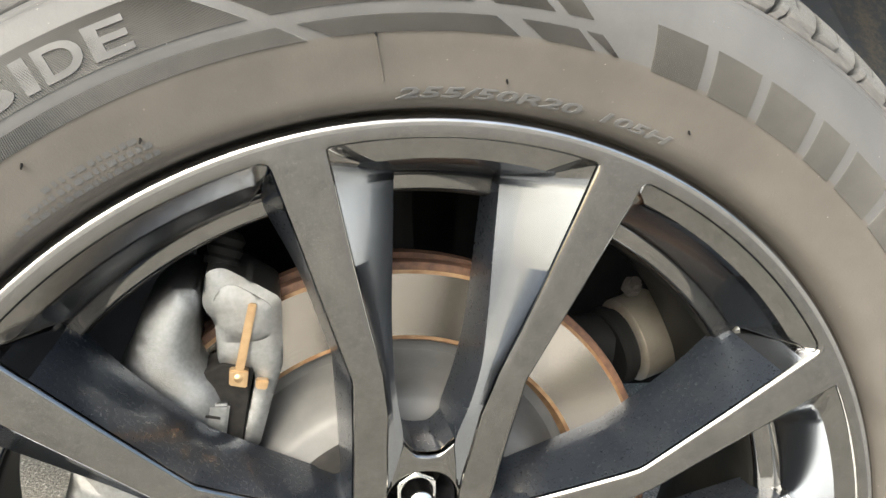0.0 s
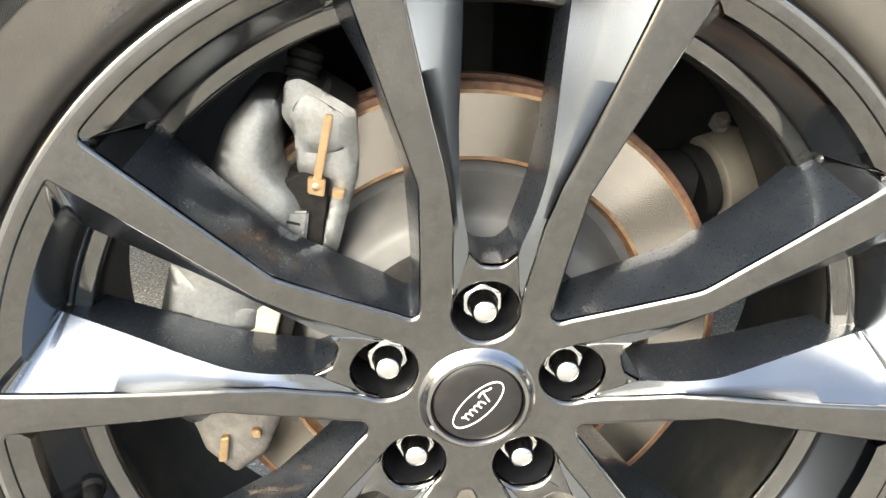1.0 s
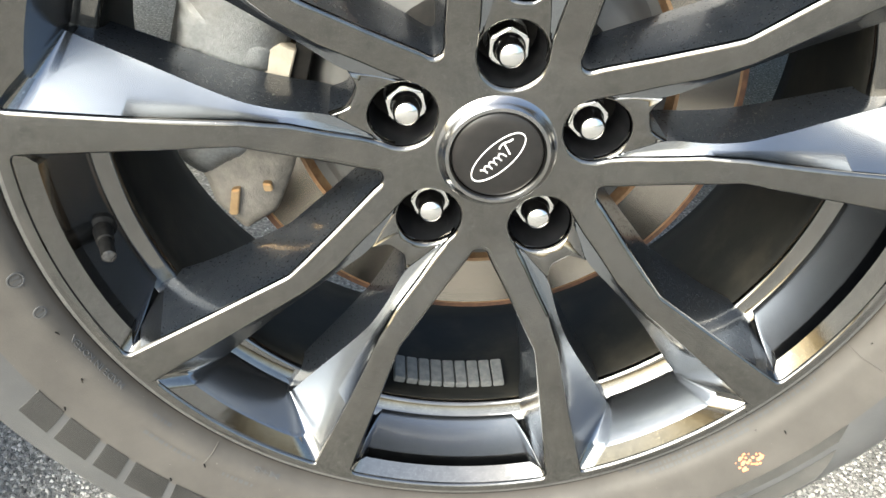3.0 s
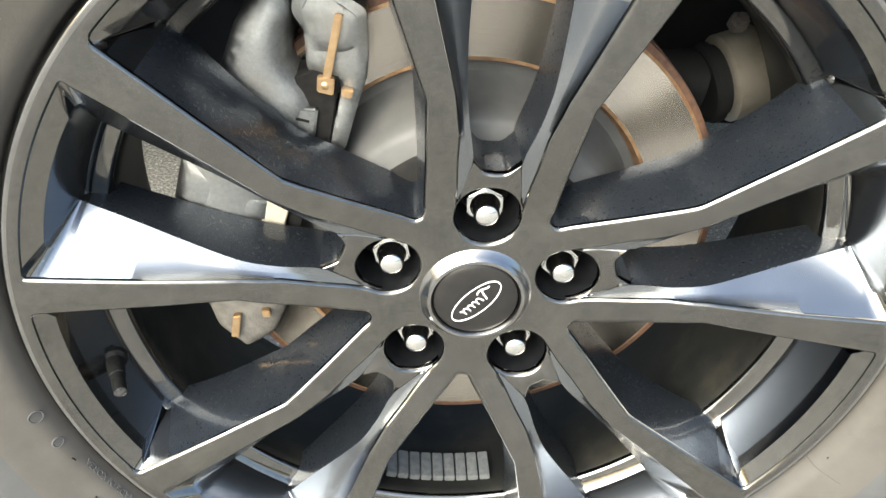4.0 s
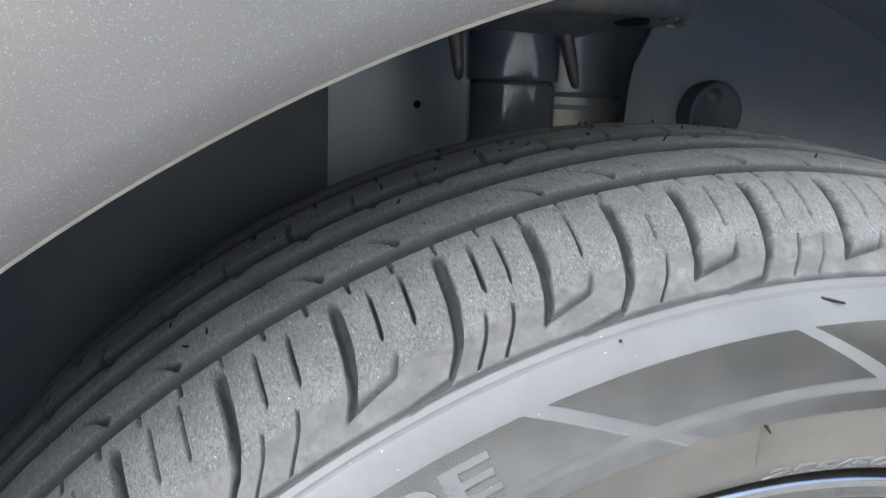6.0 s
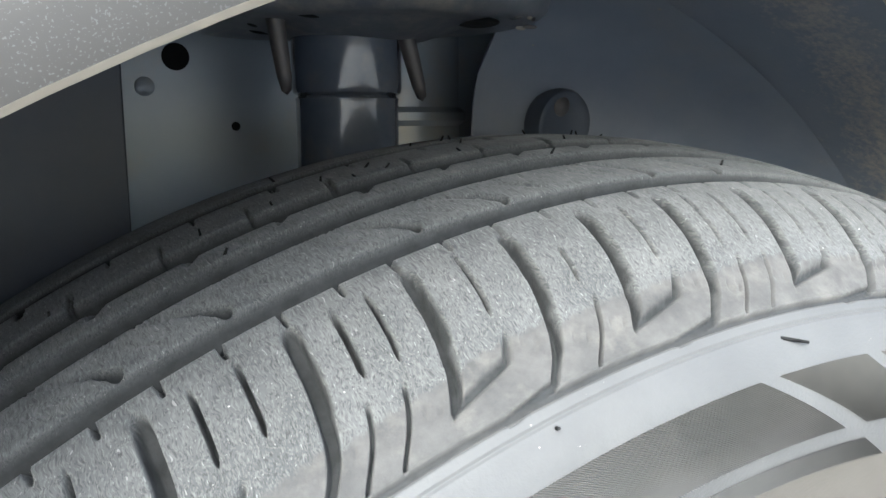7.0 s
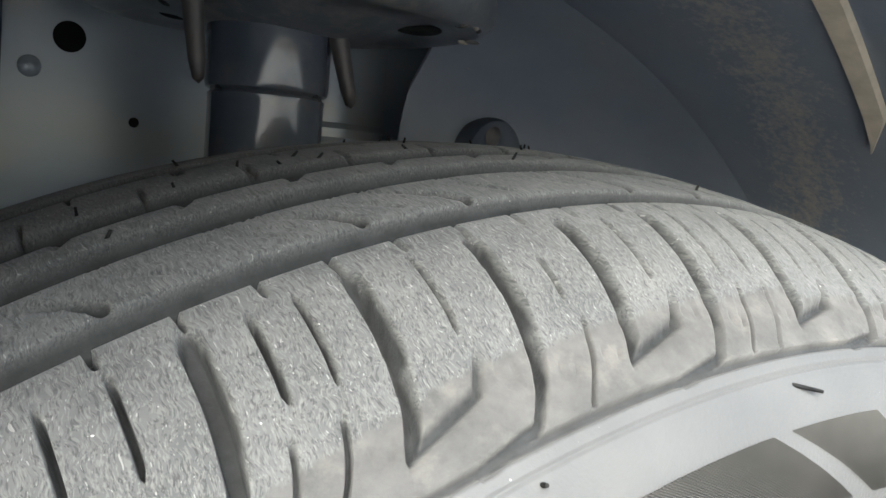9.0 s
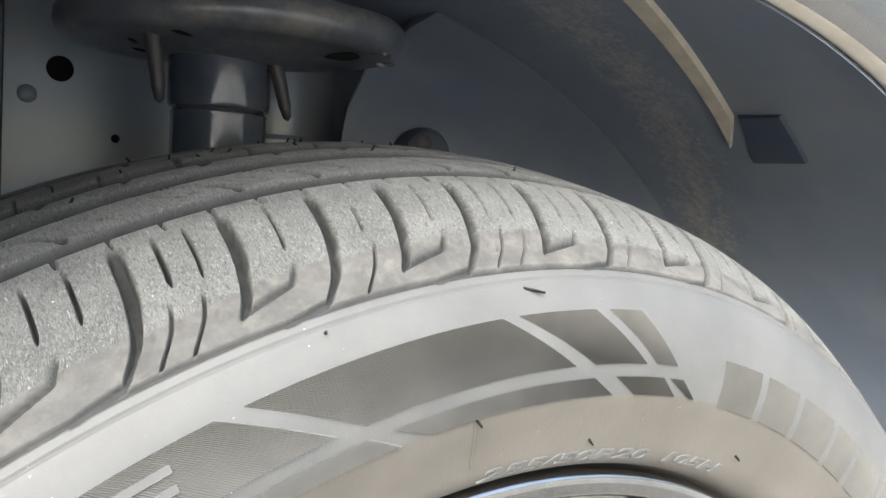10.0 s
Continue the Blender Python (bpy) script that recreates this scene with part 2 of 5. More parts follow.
def mud_streak(m, color, slope, level, width):
    """A spattered band of dried mud thrown up along the liner: y + slope * z about a level."""
    nt = m.node_tree
    link = nt.links.new
    b = nt.nodes["Principled BSDF"]
    old = b.inputs["Base Color"].links[0].from_socket
    coords = nt.nodes.new("ShaderNodeTexCoord")
    axes = nt.nodes.new("ShaderNodeSeparateXYZ")
    link(coords.outputs["Object"], axes.inputs[0])

    def sums(op, a, c, d=None):
        n = nt.nodes.new("ShaderNodeMath")
        n.operation = op
        for socket, value in zip(n.inputs, (a, c, d)):
            if value is None:
                continue
            if isinstance(value, (int, float)):
                socket.default_value = value
            else:
                link(value, socket)
        return n.outputs[0]

    across = sums("ADD", sums("MULTIPLY_ADD", axes.outputs[2], slope, axes.outputs[1]), -level)
    band = sums("SUBTRACT", 1.0, sums("DIVIDE", sums("ABSOLUTE", across, 0.0), width))
    cover = None
    for scale, detail in ((55.0, 8.0), (240.0, 3.0)):
        nz = nt.nodes.new("ShaderNodeTexNoise")
        nz.inputs["Scale"].default_value, nz.inputs["Detail"].default_value, nz.inputs["Roughness"].default_value = scale, detail, 0.72
        link(coords.outputs["Object"], nz.inputs["Vector"])
        cover = nz.outputs[0] if cover is None else sums("ADD", cover, nz.outputs[0])
    level_in = sums("MULTIPLY_ADD", band, 0.30, sums("MULTIPLY", cover, 0.5))
    mr = nt.nodes.new("ShaderNodeMapRange")
    mr.inputs["From Min"].default_value, mr.inputs["From Max"].default_value, mr.inputs["To Max"].default_value = 0.70, 0.86, 0.75
    link(level_in, mr.inputs["Value"])
    mx = nt.nodes.new("ShaderNodeMix")
    mx.data_type = "RGBA"
    link(mr.outputs[0], mx.inputs["Factor"])
    link(old, mx.inputs[6])
    mx.inputs[7].default_value = (*color, 1)
    link(mx.outputs[2], b.inputs["Base Color"])


mud_streak(liner_plastic, (0.34, 0.305, 0.265), 0.43, 0.470, 0.075)
seat_dusty = material("seat_dusty", (0.085, 0.094, 0.112), 0.36, 0.0, (0.12, 0.124, 0.134), 60.0, coat=0.3, stain=(0.25, 0.23, 0.195), stain_scale=48.0, stain_amount=0.75, bump=0.15)
bare_metal = material("bare_metal", (0.62, 0.58, 0.50), 0.34, 0.85, (0.56, 0.52, 0.44), 40.0, stain=(0.4, 0.33, 0.22), stain_scale=40.0, stain_amount=0.4)
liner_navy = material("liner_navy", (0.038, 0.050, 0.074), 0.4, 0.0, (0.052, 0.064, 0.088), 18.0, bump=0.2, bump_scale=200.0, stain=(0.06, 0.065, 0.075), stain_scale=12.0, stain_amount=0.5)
pad_tan = material("pad_tan", (0.24, 0.215, 0.175), 0.6, 0.0, (0.31, 0.28, 0.23), 90.0)
paint_orange = material("paint_orange", (0.62, 0.16, 0.06), 0.6, 0.0, (0.70, 0.26, 0.12), 300.0)
strip_cream = material("strip_cream", (0.46, 0.41, 0.33), 0.6, 0.0, (0.36, 0.32, 0.26), 60.0)
panel_blue = material("panel_blue", (0.31, 0.355, 0.41), 0.30, 0.2, (0.35, 0.39, 0.43), 12.0, stain=(0.40, 0.36, 0.30), stain_scale=16.0, stain_amount=0.6, bump=0.05)
strut_black = material("strut_black", (0.060, 0.076, 0.106), 0.20, 0.0, (0.082, 0.096, 0.122), 45.0, coat=0.5, stain=(0.17, 0.15, 0.115), stain_scale=24.0, stain_amount=0.35, bump=0.1)
bolt_rusty = material("bolt_rusty", (0.085, 0.082, 0.084), 0.5, 0.5, (0.11, 0.10, 0.095), 200.0, bump=0.3)
fender_paint = material("fender_paint", (0.092, 0.088, 0.086), 0.36, 0.85, (0.104, 0.100, 0.097), 8.0, coat=0.3, stain=(0.115, 0.104, 0.094), stain_scale=14.0, stain_amount=0.6, bump=0.05, bump_scale=600.0, specks=(0.15, 0.15, 0.15), specks_scale=2500.0, specks_at=0.62)
lip_cream = material("lip_cream", (0.50, 0.46, 0.39), 0.5, 0.0, (0.42, 0.38, 0.32), 50.0)
asphalt = material("asphalt", (0.125, 0.121, 0.112), 0.85, 0.0, (0.34, 0.33, 0.30), 230.0, (0.42, 0.60), bump=1.0, bump_scale=230.0, specks=(0.50, 0.485, 0.455), specks_scale=170.0,
                   specks_at=0.62, stain=(0.15, 0.145, 0.135), stain_scale=7.0, stain_amount=0.7, normal_dist=0.003)
grit = bpy.data.materials.new("grit")
grit.use_nodes = True
_gn = grit.node_tree
_geo = _gn.nodes.new("ShaderNodeNewGeometry")
_gr = _gn.nodes.new("ShaderNodeValToRGB")
_gr.color_ramp.elements[0].color = (0.075, 0.073, 0.068, 1)
_gr.color_ramp.elements[1].color = (0.50, 0.485, 0.455, 1)
_gn.links.new(_geo.outputs["Random Per Island"], _gr.inputs[0])
_gn.links.new(_gr.outputs[0], _gn.nodes["Principled BSDF"].inputs["Base Color"])
_gn.nodes["Principled BSDF"].inputs["Roughness"].default_value = 0.8
under_black = material("under_black", (0.008, 0.0085, 0.009), 0.6, 0.0, (0.014, 0.014, 0.014), 20.0)

for _m in (under_black, pad_black):
    _m.node_tree.nodes["Principled BSDF"].inputs["Specular IOR Level"].default_value = 0.06

# ---- building helpers ----
HUB = Vector((0.0, 0.0, 0.365))
SPIN = -1.5


def mesh_object(name, verts, faces, mat, parent=None, label="", smooth=True, sharp=None):
    me = bpy.data.meshes.new(name)
    me.from_pydata([tuple(map(float, v)) for v in verts], [], [tuple(int(i) for i in f) for f in faces])
    me.update()
    me.materials.append(mat)
    if smooth:
        me.polygons.foreach_set("use_smooth", [True] * len(me.polygons))
        if sharp is not None:
            me.set_sharp_from_angle(angle=radians(sharp))
    ob = new(name, me)
    if parent:
        ob.parent = parent
    return tagged(ob, label)


def part(name, bm, mat, parent, label="", sharp=42.0):
    """One bmesh as one mesh object under a thing or a part."""
    bmesh.ops.recalc_face_normals(bm, faces=bm.faces)
    me = bpy.data.meshes.new(name)
    bm.to_mesh(me)
    bm.free()
    me.materials.append(mat)
    me.polygons.foreach_set("use_smooth", [True] * len(me.polygons))
    me.set_sharp_from_angle(angle=radians(sharp))
    ob = new(name, me)
    if parent:
        ob.parent = parent
    return tagged(ob, label)


def thing(name, place, label, category, group=""):
    """An Empty at the base of a thing, which holds its parts."""
    ob = new(name)
    ob.location = place
    ob.empty_display_size = 0.02
    return tagged(ob, label, category, group)


def adopt(ob, owner):
    """Put a part that was built in world places under its thing."""
    ob.parent = owner
    ob.matrix_parent_inverse = Matrix.Translation(owner.location).inverted()
    return ob


def polar(r, degrees, y):
    """A place by radius and angle about the axle; 0 degrees is ahead, 90 is up."""
    a = radians(degrees)
    return Vector((r * math.cos(a), y, HUB.z + r * math.sin(a)))


def lathe(name, profile, mat, steps=180, start=0.0, end=360.0, label="", sharp=40.0, close=False):
    """Turn a profile of (radius, y) about the axle."""
    full = abs(end - start) >= 359.9
    n = steps if full else steps + 1
    angles = [start + (end - start) * i / steps for i in range(n)]
    verts = [polar(r, a, y) for a in angles for r, y in profile]
    k = len(profile)
    faces = []
    for i in range(steps):
        j = (i + 1) % n
        for q in range(k if close else k - 1):
            w = (q + 1) % k
            faces.append((i * k + q, i * k + w, j * k + w, j * k + q))
    return mesh_object(name, verts, faces, mat, None, label, True, sharp)


def prism(outline, y0, y1, bevel=0.002, segments=2):
    """An outline of (x, z) places, drawn out from y0 to y1, with rounded edges."""
    bm = bmesh.new()
    front = [bm.verts.new((x, y0, z)) for x, z in outline]
    back = [bm.verts.new((x, y1, z)) for x, z in outline]
    bm.faces.new(front)
    bm.faces.new(list(reversed(back)))
    n = len(outline)
    for i in range(n):
        bm.faces.new((front[i], back[i], back[(i + 1) % n], front[(i + 1) % n]))
    bmesh.ops.recalc_face_normals(bm, faces=bm.faces)
    if bevel:
        bmesh.ops.bevel(bm, geom=list(bm.edges), offset=bevel, segments=segments, affect="EDGES", clamp_overlap=True)
    return bm


def rod(bm, a, b, r0, r1=None, steps=20, caps=True):
    """A round bar from a to b."""
    a, b = Vector(a), Vector(b)
    r1 = r0 if r1 is None else r1
    turn = (b - a).to_track_quat("Z", "Y").to_matrix().to_4x4()
    bmesh.ops.create_cone(bm, cap_ends=caps, segments=steps, radius1=r0, radius2=r1, depth=(b - a).length, matrix=Matrix.Translation((a + b) / 2) @ turn)


def turned(axis_from, axis_to, profile, steps=32):
    """A body turned about an axis: profile of (distance along it, radius)."""
    a, b = Vector(axis_from), Vector(axis_to)
    turn = (b - a).to_track_quat("Z", "Y").to_matrix()
    bm = bmesh.new()
    rings = []
    for d, r in profile:
        if r < 1e-6:
            rings.append([bm.verts.new(a + turn @ Vector((0, 0, d)))])
        else:
            rings.append([bm.verts.new(a + turn @ Vector((r * math.cos(2 * math.pi * i / steps), r * math.sin(2 * math.pi * i / steps), d))) for i in range(steps)])
    for p, q in zip(rings, rings[1:]):
        for i in range(steps):
            j = (i + 1) % steps
            if len(p) == 1 and len(q) == 1:
                continue
            if len(p) == 1:
                bm.faces.new((p[0], q[i], q[j]))
            elif len(q) == 1:
                bm.faces.new((p[i], p[j], q[0]))
            else:
                bm.faces.new((p[i], p[j], q[j], q[i]))
    return bm


def pillow(name, outline, y_edge, rise, reach, y_back, mat, label="", step=0.0022):
    """A cast body with a crisp outline of (x, z) places and a face that swells towards the viewer's side."""
    from mathutils import geometry
    pts = []
    for (x0, z0), (x1, z1) in zip(outline, outline[1:] + outline[:1]):
        n = max(1, round(math.hypot(x1 - x0, z1 - z0) / step))
        pts += [(x0 + (x1 - x0) * i / n, z0 + (z1 - z0) * i / n) for i in range(n)]
    ring = np.array(pts)
    for i in range(3):
        ring = 0.5 * ring + 0.25 * (np.roll(ring, 1, 0) + np.roll(ring, -1, 0))
    m = len(ring)
    flat = [Vector(q) for q in ring]
    lo, hi = ring.min(0), ring.max(0)
    for x in np.arange(lo[0], hi[0], step):
        for z in np.arange(lo[1], hi[1], step):
            if inside_outline((x, z), ring) and float(np.min(np.hypot(ring[:, 0] - x, ring[:, 1] - z))) > step * 0.5:
                flat.append(Vector((x, z)))
    got = geometry.delaunay_2d_cdt(flat, [(i, (i + 1) % m) for i in range(m)], [], 0, 1e-7)
    height = []
    for q in got[0]:
        d = min(1.0, float(np.min(np.hypot(ring[:, 0] - q.x, ring[:, 1] - q.y))) / reach)
        height.append(rise * math.sqrt(max(0.0, 1 - (1 - d) ** 2)))
    tris = []
    for f in got[2]:
        c = sum((got[0][i] for i in f), Vector((0, 0))) / len(f)
        if inside_outline((c.x, c.y), ring):
            tris.append(tuple(f))
    height = np.array(height)
    near = [set() for _ in got[0]]
    for f in tris:
        for i in f:
            near[i].update(f)
    rim_set = {i for i, q in enumerate(got[0]) if float(np.min(np.hypot(ring[:, 0] - q.x, ring[:, 1] - q.y))) < 1e-5}
    for _ in range(6):
        height = np.array([h if i in rim_set or not near[i] else float(np.mean(height[list(near[i])])) for i, h in enumerate(height)])
    verts = [(q.x, y_edge - h, q.y) for q, h in zip(got[0], height)]
    base = len(verts)
    verts += [(x, y_edge, z) for x, z in ring] + [(x, y_back, z) for x, z in ring]
    faces = tris + [(base + i, base + m + i, base + m + (i + 1) % m, base + (i + 1) % m) for i in range(m)]
    bm = bmesh.new()
    made = [bm.verts.new(v) for v in verts]
    for f in faces:
        try:
            bm.faces.new([made[i] for i in f])
        except ValueError:
            pass
    bmesh.ops.remove_doubles(bm, verts=bm.verts, dist=0.00002)
    return part(name, bm, mat, None, label, 60.0)


# ---- ground ----
bm = bmesh.new()
bmesh.ops.create_grid(bm, x_segments=8, y_segments=8, size=120)
ground = part("ground", bm, asphalt, None)
ground.location.z = -0.012
tagged(ground, "light grey weathered asphalt with pale stone chips", "ground", kind="structure")

# ---- alloy wheel ----
wheel = thing("alloy_wheel", HUB, "dark chrome alloy wheel with five pairs of split spokes", "wheel")
FACE_R = [0.0, 0.036, 0.050, 0.070, 0.100, 0.135, 0.150, 0.200, 0.262, 0.272]
FACE_Y = [-0.0122, -0.0122, -0.0122, -0.0135, -0.0203, -0.0284, -0.0308, -0.0362, -0.0418, -0.0415]


def face_y(r):
    return float(np.interp(r, FACE_R, FACE_Y))


def fillet(points, radii, n=6):
    """Round the corners of a closed outline."""
    out = []
    k = len(points)
    for i in range(k):
        p, a, b, r = Vector(points[i]), Vector(points[i - 1]), Vector(points[(i + 1) % k]), radii[i]
        if r <= 0:
            out.append(p)
            continue
        u, w = (a - p).normalized(), (b - p).normalized()
        half = u.angle(w) / 2
        t = min(r / math.tan(half), 0.45 * (a - p).length, 0.45 * (b - p).length)
        r = t * math.tan(half)
        c = p + (u + w).normalized() * (r / math.sin(half))
        s, e = p + u * t - c, p + w * t - c
        turn = s.angle_signed(e)
        for q in range(n + 1):
            f = turn * q / n
            out.append(c + Vector((s.x * math.cos(f) + s.y * math.sin(f), -s.x * math.sin(f) + s.y * math.cos(f))))
    return out


def spaced(points, step):
    """Spread points evenly over a closed outline."""
    pts = [Vector(p) for p in points] + [Vector(points[0])]
    lengths = np.concatenate([[0], np.cumsum([(b - a).length for a, b in zip(pts, pts[1:])])])
    n = max(8, round(lengths[-1] / step))
    at = np.arange(n) * lengths[-1] / n
    return np.stack([np.interp(at, lengths, [p[i] for p in pts]) for i in range(2)], 1)


RIM_R = 0.2612
LUG_R, LUG_C, LUG_HOLE = 0.05715, 0.0595, 0.0198


def arc(r, a, b, n):
    return [(r * math.cos(radians(a + (b - a) * i / n)), r * math.sin(radians(a + (b - a) * i / n))) for i in range(n + 1)]


def pocket_outline():
    """The opening between the two spokes of a pair, with the nut's hole at its foot, in (along, across)."""
    half = [(LUG_C + LUG_HOLE * math.cos(radians(a)), LUG_HOLE * math.sin(radians(a))) for a in range(180, 70, -10)]
    half += [(0.078, 0.0202), (0.095, 0.0222), (0.118, 0.0240), (0.1426, 0.0293), (0.170, 0.0384), (0.1961, 0.0466), (0.2268, 0.0558), (0.2525, 0.0632)]
    top = arc(RIM_R, 14.1, -14.1, 16)
    other = [(v, -u) for v, u in reversed(half[1:])]
    pts = half + top + other
    radii = [0] * len(half) + [0.007] + [0] * 15 + [0.007] + [0] * len(other)
    return spaced(fillet(pts, radii), 0.0018)


def window_outline():
    """The large opening between two pairs, in (along, across) of its own middle line."""
    half = []
    for v, u in [(0.0660, 0.0392), (0.098, 0.0415), (0.1386, 0.0453), (0.2441, 0.0886)]:
        r, a = math.hypot(v, u), math.atan2(u, v)
        half.append((r * math.cos(radians(36) - a), r * math.sin(radians(36) - a)))
    foot = (0.0690 * math.cos(radians(2.6)), 0.0690 * math.sin(radians(2.6)))
    top = arc(RIM_R, 15.4, -15.4, 18)
    pts = [foot] + half + top + [(v, -u) for v, u in reversed(half)] + [(foot[0], -foot[1])]
    radii = [0.006, 0.007, 0, 0.014, 0.007] + [0.006] + [0] * 17 + [0.006] + [0.007, 0.014, 0, 0.007, 0.006]
    return spaced(fillet(pts, radii), 0.0018)


def outline_normals(p):
    """Directions into the opening."""
    d = np.roll(p, -1, 0) - np.roll(p, 1, 0)
    n = np.stack([-d[:, 1], d[:, 0]], 1)
    n /= np.linalg.norm(n, axis=1)[:, None]
    area = np.sum(p[:, 0] * np.roll(p[:, 1], -1) - np.roll(p[:, 0], -1) * p[:, 1])
    return n if area > 0 else -n


EDGE = 0.0029
LEDGE_R, LEDGE_Y = 0.2382, 0.0045
BACK_Y = 0.017


def soft_curve(values, reach=9):
    """Values round a closed outline, smoothed over their neighbours."""
    total = np.zeros_like(values)
    for d in range(-reach, reach + 1):
        total += np.roll(values, d)
    return total / (2 * reach + 1)


def opening_loops(p, kind):
    """Loops of (along, across, y) from the face's edge down into an opening."""
    n = outline_normals(p)
    r0 = np.hypot(p[:, 0], p[:, 1])
    fy = np.array([face_y(r) for r in r0])
    loops = []
    for off, deep in ((-EDGE, 0.0), (-0.62 * EDGE, 0.08 * EDGE), (-0.29 * EDGE, 0.30 * EDGE), (-0.08 * EDGE, 0.62 * EDGE), (0.0, EDGE)):
        loops.append(np.column_stack([p + n * off, fy + deep]))
    top = r0 > RIM_R - 0.0012
    ang = np.degrees(np.arctan2(p[:, 1], p[:, 0]))
    if kind == "window":
        draft = soft_curve(np.interp(r0, [0.07, 0.11, 0.15, 0.20, LEDGE_R], [0.002, 0.004, 0.006, 0.006, 0.012]))
        deep_y = soft_curve(np.interp(r0, [0.07, 0.11, 0.15, 0.20, LEDGE_R], [0.016, 0.014, 0.010, 0.007, LEDGE_Y]))
        share = np.clip((r0 - LEDGE_R) / (RIM_R - LEDGE_R), 0, 1)
        draft = draft * (1 - share)
        low = np.column_stack([p + n * draft[:, None], deep_y])
        rim_y = face_y(RIM_R) + EDGE
        ledge = rim_y + (LEDGE_Y - rim_y) * np.interp(1 - share, [0.0, 0.38, 0.46, 0.78, 0.93, 1.0], [0.0, 0.18, 0.36, 0.76, 0.93, 1.0])
        low[:, 2] = np.where(r0 > LEDGE_R, ledge, low[:, 2])
        t = ang * 0.84
        low[top] = np.column_stack([LEDGE_R * np.cos(np.radians(t)), LEDGE_R * np.sin(np.radians(t)), np.full(len(p), LEDGE_Y)])[top]
        steps = []
        first = loops[-1]
        for f, g in ((0.38, 0.18), (0.46, 0.36), (0.78, 0.76), (0.93, 0.93)):
            mid = first + (low - first) * f
            mid[top] = (first + (low - first) * np.array([f, f, g]))[top]
            steps.append(mid)
        back = low.copy()
        back[:, 2] = np.maximum(low[:, 2] + 0.012, BACK_Y)
        loops += [soft_loop(q, w) for q, w in zip(steps + [low, back], (2, 2, 3, 3, 3, 3))]
    else:
        v = np.clip(p[:, 0], 0.066, 0.240)
        wing_u = np.interp(v, [0.066, 0.080, 0.098, 0.104, 0.118, 0.143, 0.170, 0.200, 0.240], [0.0186, 0.0160, 0.0130, 0.0142, 0.0186, 0.0232, 0.0250, 0.0256, 0.0268])
        wing_y = np.interp(v, [0.066, 0.080, 0.098, 0.118, 0.143, 0.170, 0.200, 0.240], [-0.0108, -0.0120, -0.0148, -0.0185, -0.0195, -0.0140, -0.0085, -0.0020])
        wing_u, wing_y = soft_curve(wing_u, 4), soft_curve(wing_y, 4)
        wing = np.column_stack([v, np.sign(p[:, 1]) * wing_u, wing_y])
        foot = p[:, 0] < 0.066
        wing[foot] = np.column_stack([p + n * 0.0004, np.full(len(p), 0.004)])[foot]
        t = ang * (6.25 / 14.1)
        wing[top] = np.column_stack([0.2405 * np.cos(np.radians(t)), 0.2405 * np.sin(np.radians(t)), np.full(len(p), 0.0)])[top]
        first = loops[-1]
        crease = first + (wing - first) * np.column_stack([np.full(len(p), 0.40), np.full(len(p), 0.40), np.interp(p[:, 0], [0.12, 0.16, 0.20], [0.58, 0.48, 0.41])])
        flat = first[:, 2] * 0.5 + wing[:, 2] * 0.5
        crease[foot, 2] = flat[foot]
        shelf = soft_curve(top.astype(float), 4)[:, None]
        crease = crease * (1 - shelf) + (first + (wing - first) * np.array([0.50, 0.50, 0.16])) * shelf
        soft = first + (crease - first) * 0.93
        soft2 = crease + (wing - crease) * 0.08
        near = crease + (wing - crease) * 0.96
        wing_low = wing.copy()
        wing_low[:, 2] += 0.002
        back = wing.copy()
        back[:, 2] = 0.026
        loops += [soft_loop(q, w) for q, w in ((soft, 2), (soft2, 3), (near, 4), (wing_low, 4), (back, 4))]
    return loops


def soft_loop(loop, reach=3):
    """A closed loop of places, rounded at its corners."""
    return np.column_stack([soft_curve(loop[:, i], reach) for i in range(3)])


def place_2d(v, u, degrees):
    a = radians(degrees)
    return v * math.cos(a) - u * math.sin(a), v * math.sin(a) + u * math.cos(a)


def inside_outline(p, outline):
    x, y = p
    x0, y0 = outline[:, 0], outline[:, 1]
    x1, y1 = np.roll(x0, -1), np.roll(y0, -1)
    crossing = ((y0 > y) != (y1 > y)) & (x < (x1 - x0) * (y - y0) / (y1 - y0 + 1e-18) + x0)
    return bool(np.count_nonzero(crossing) % 2)


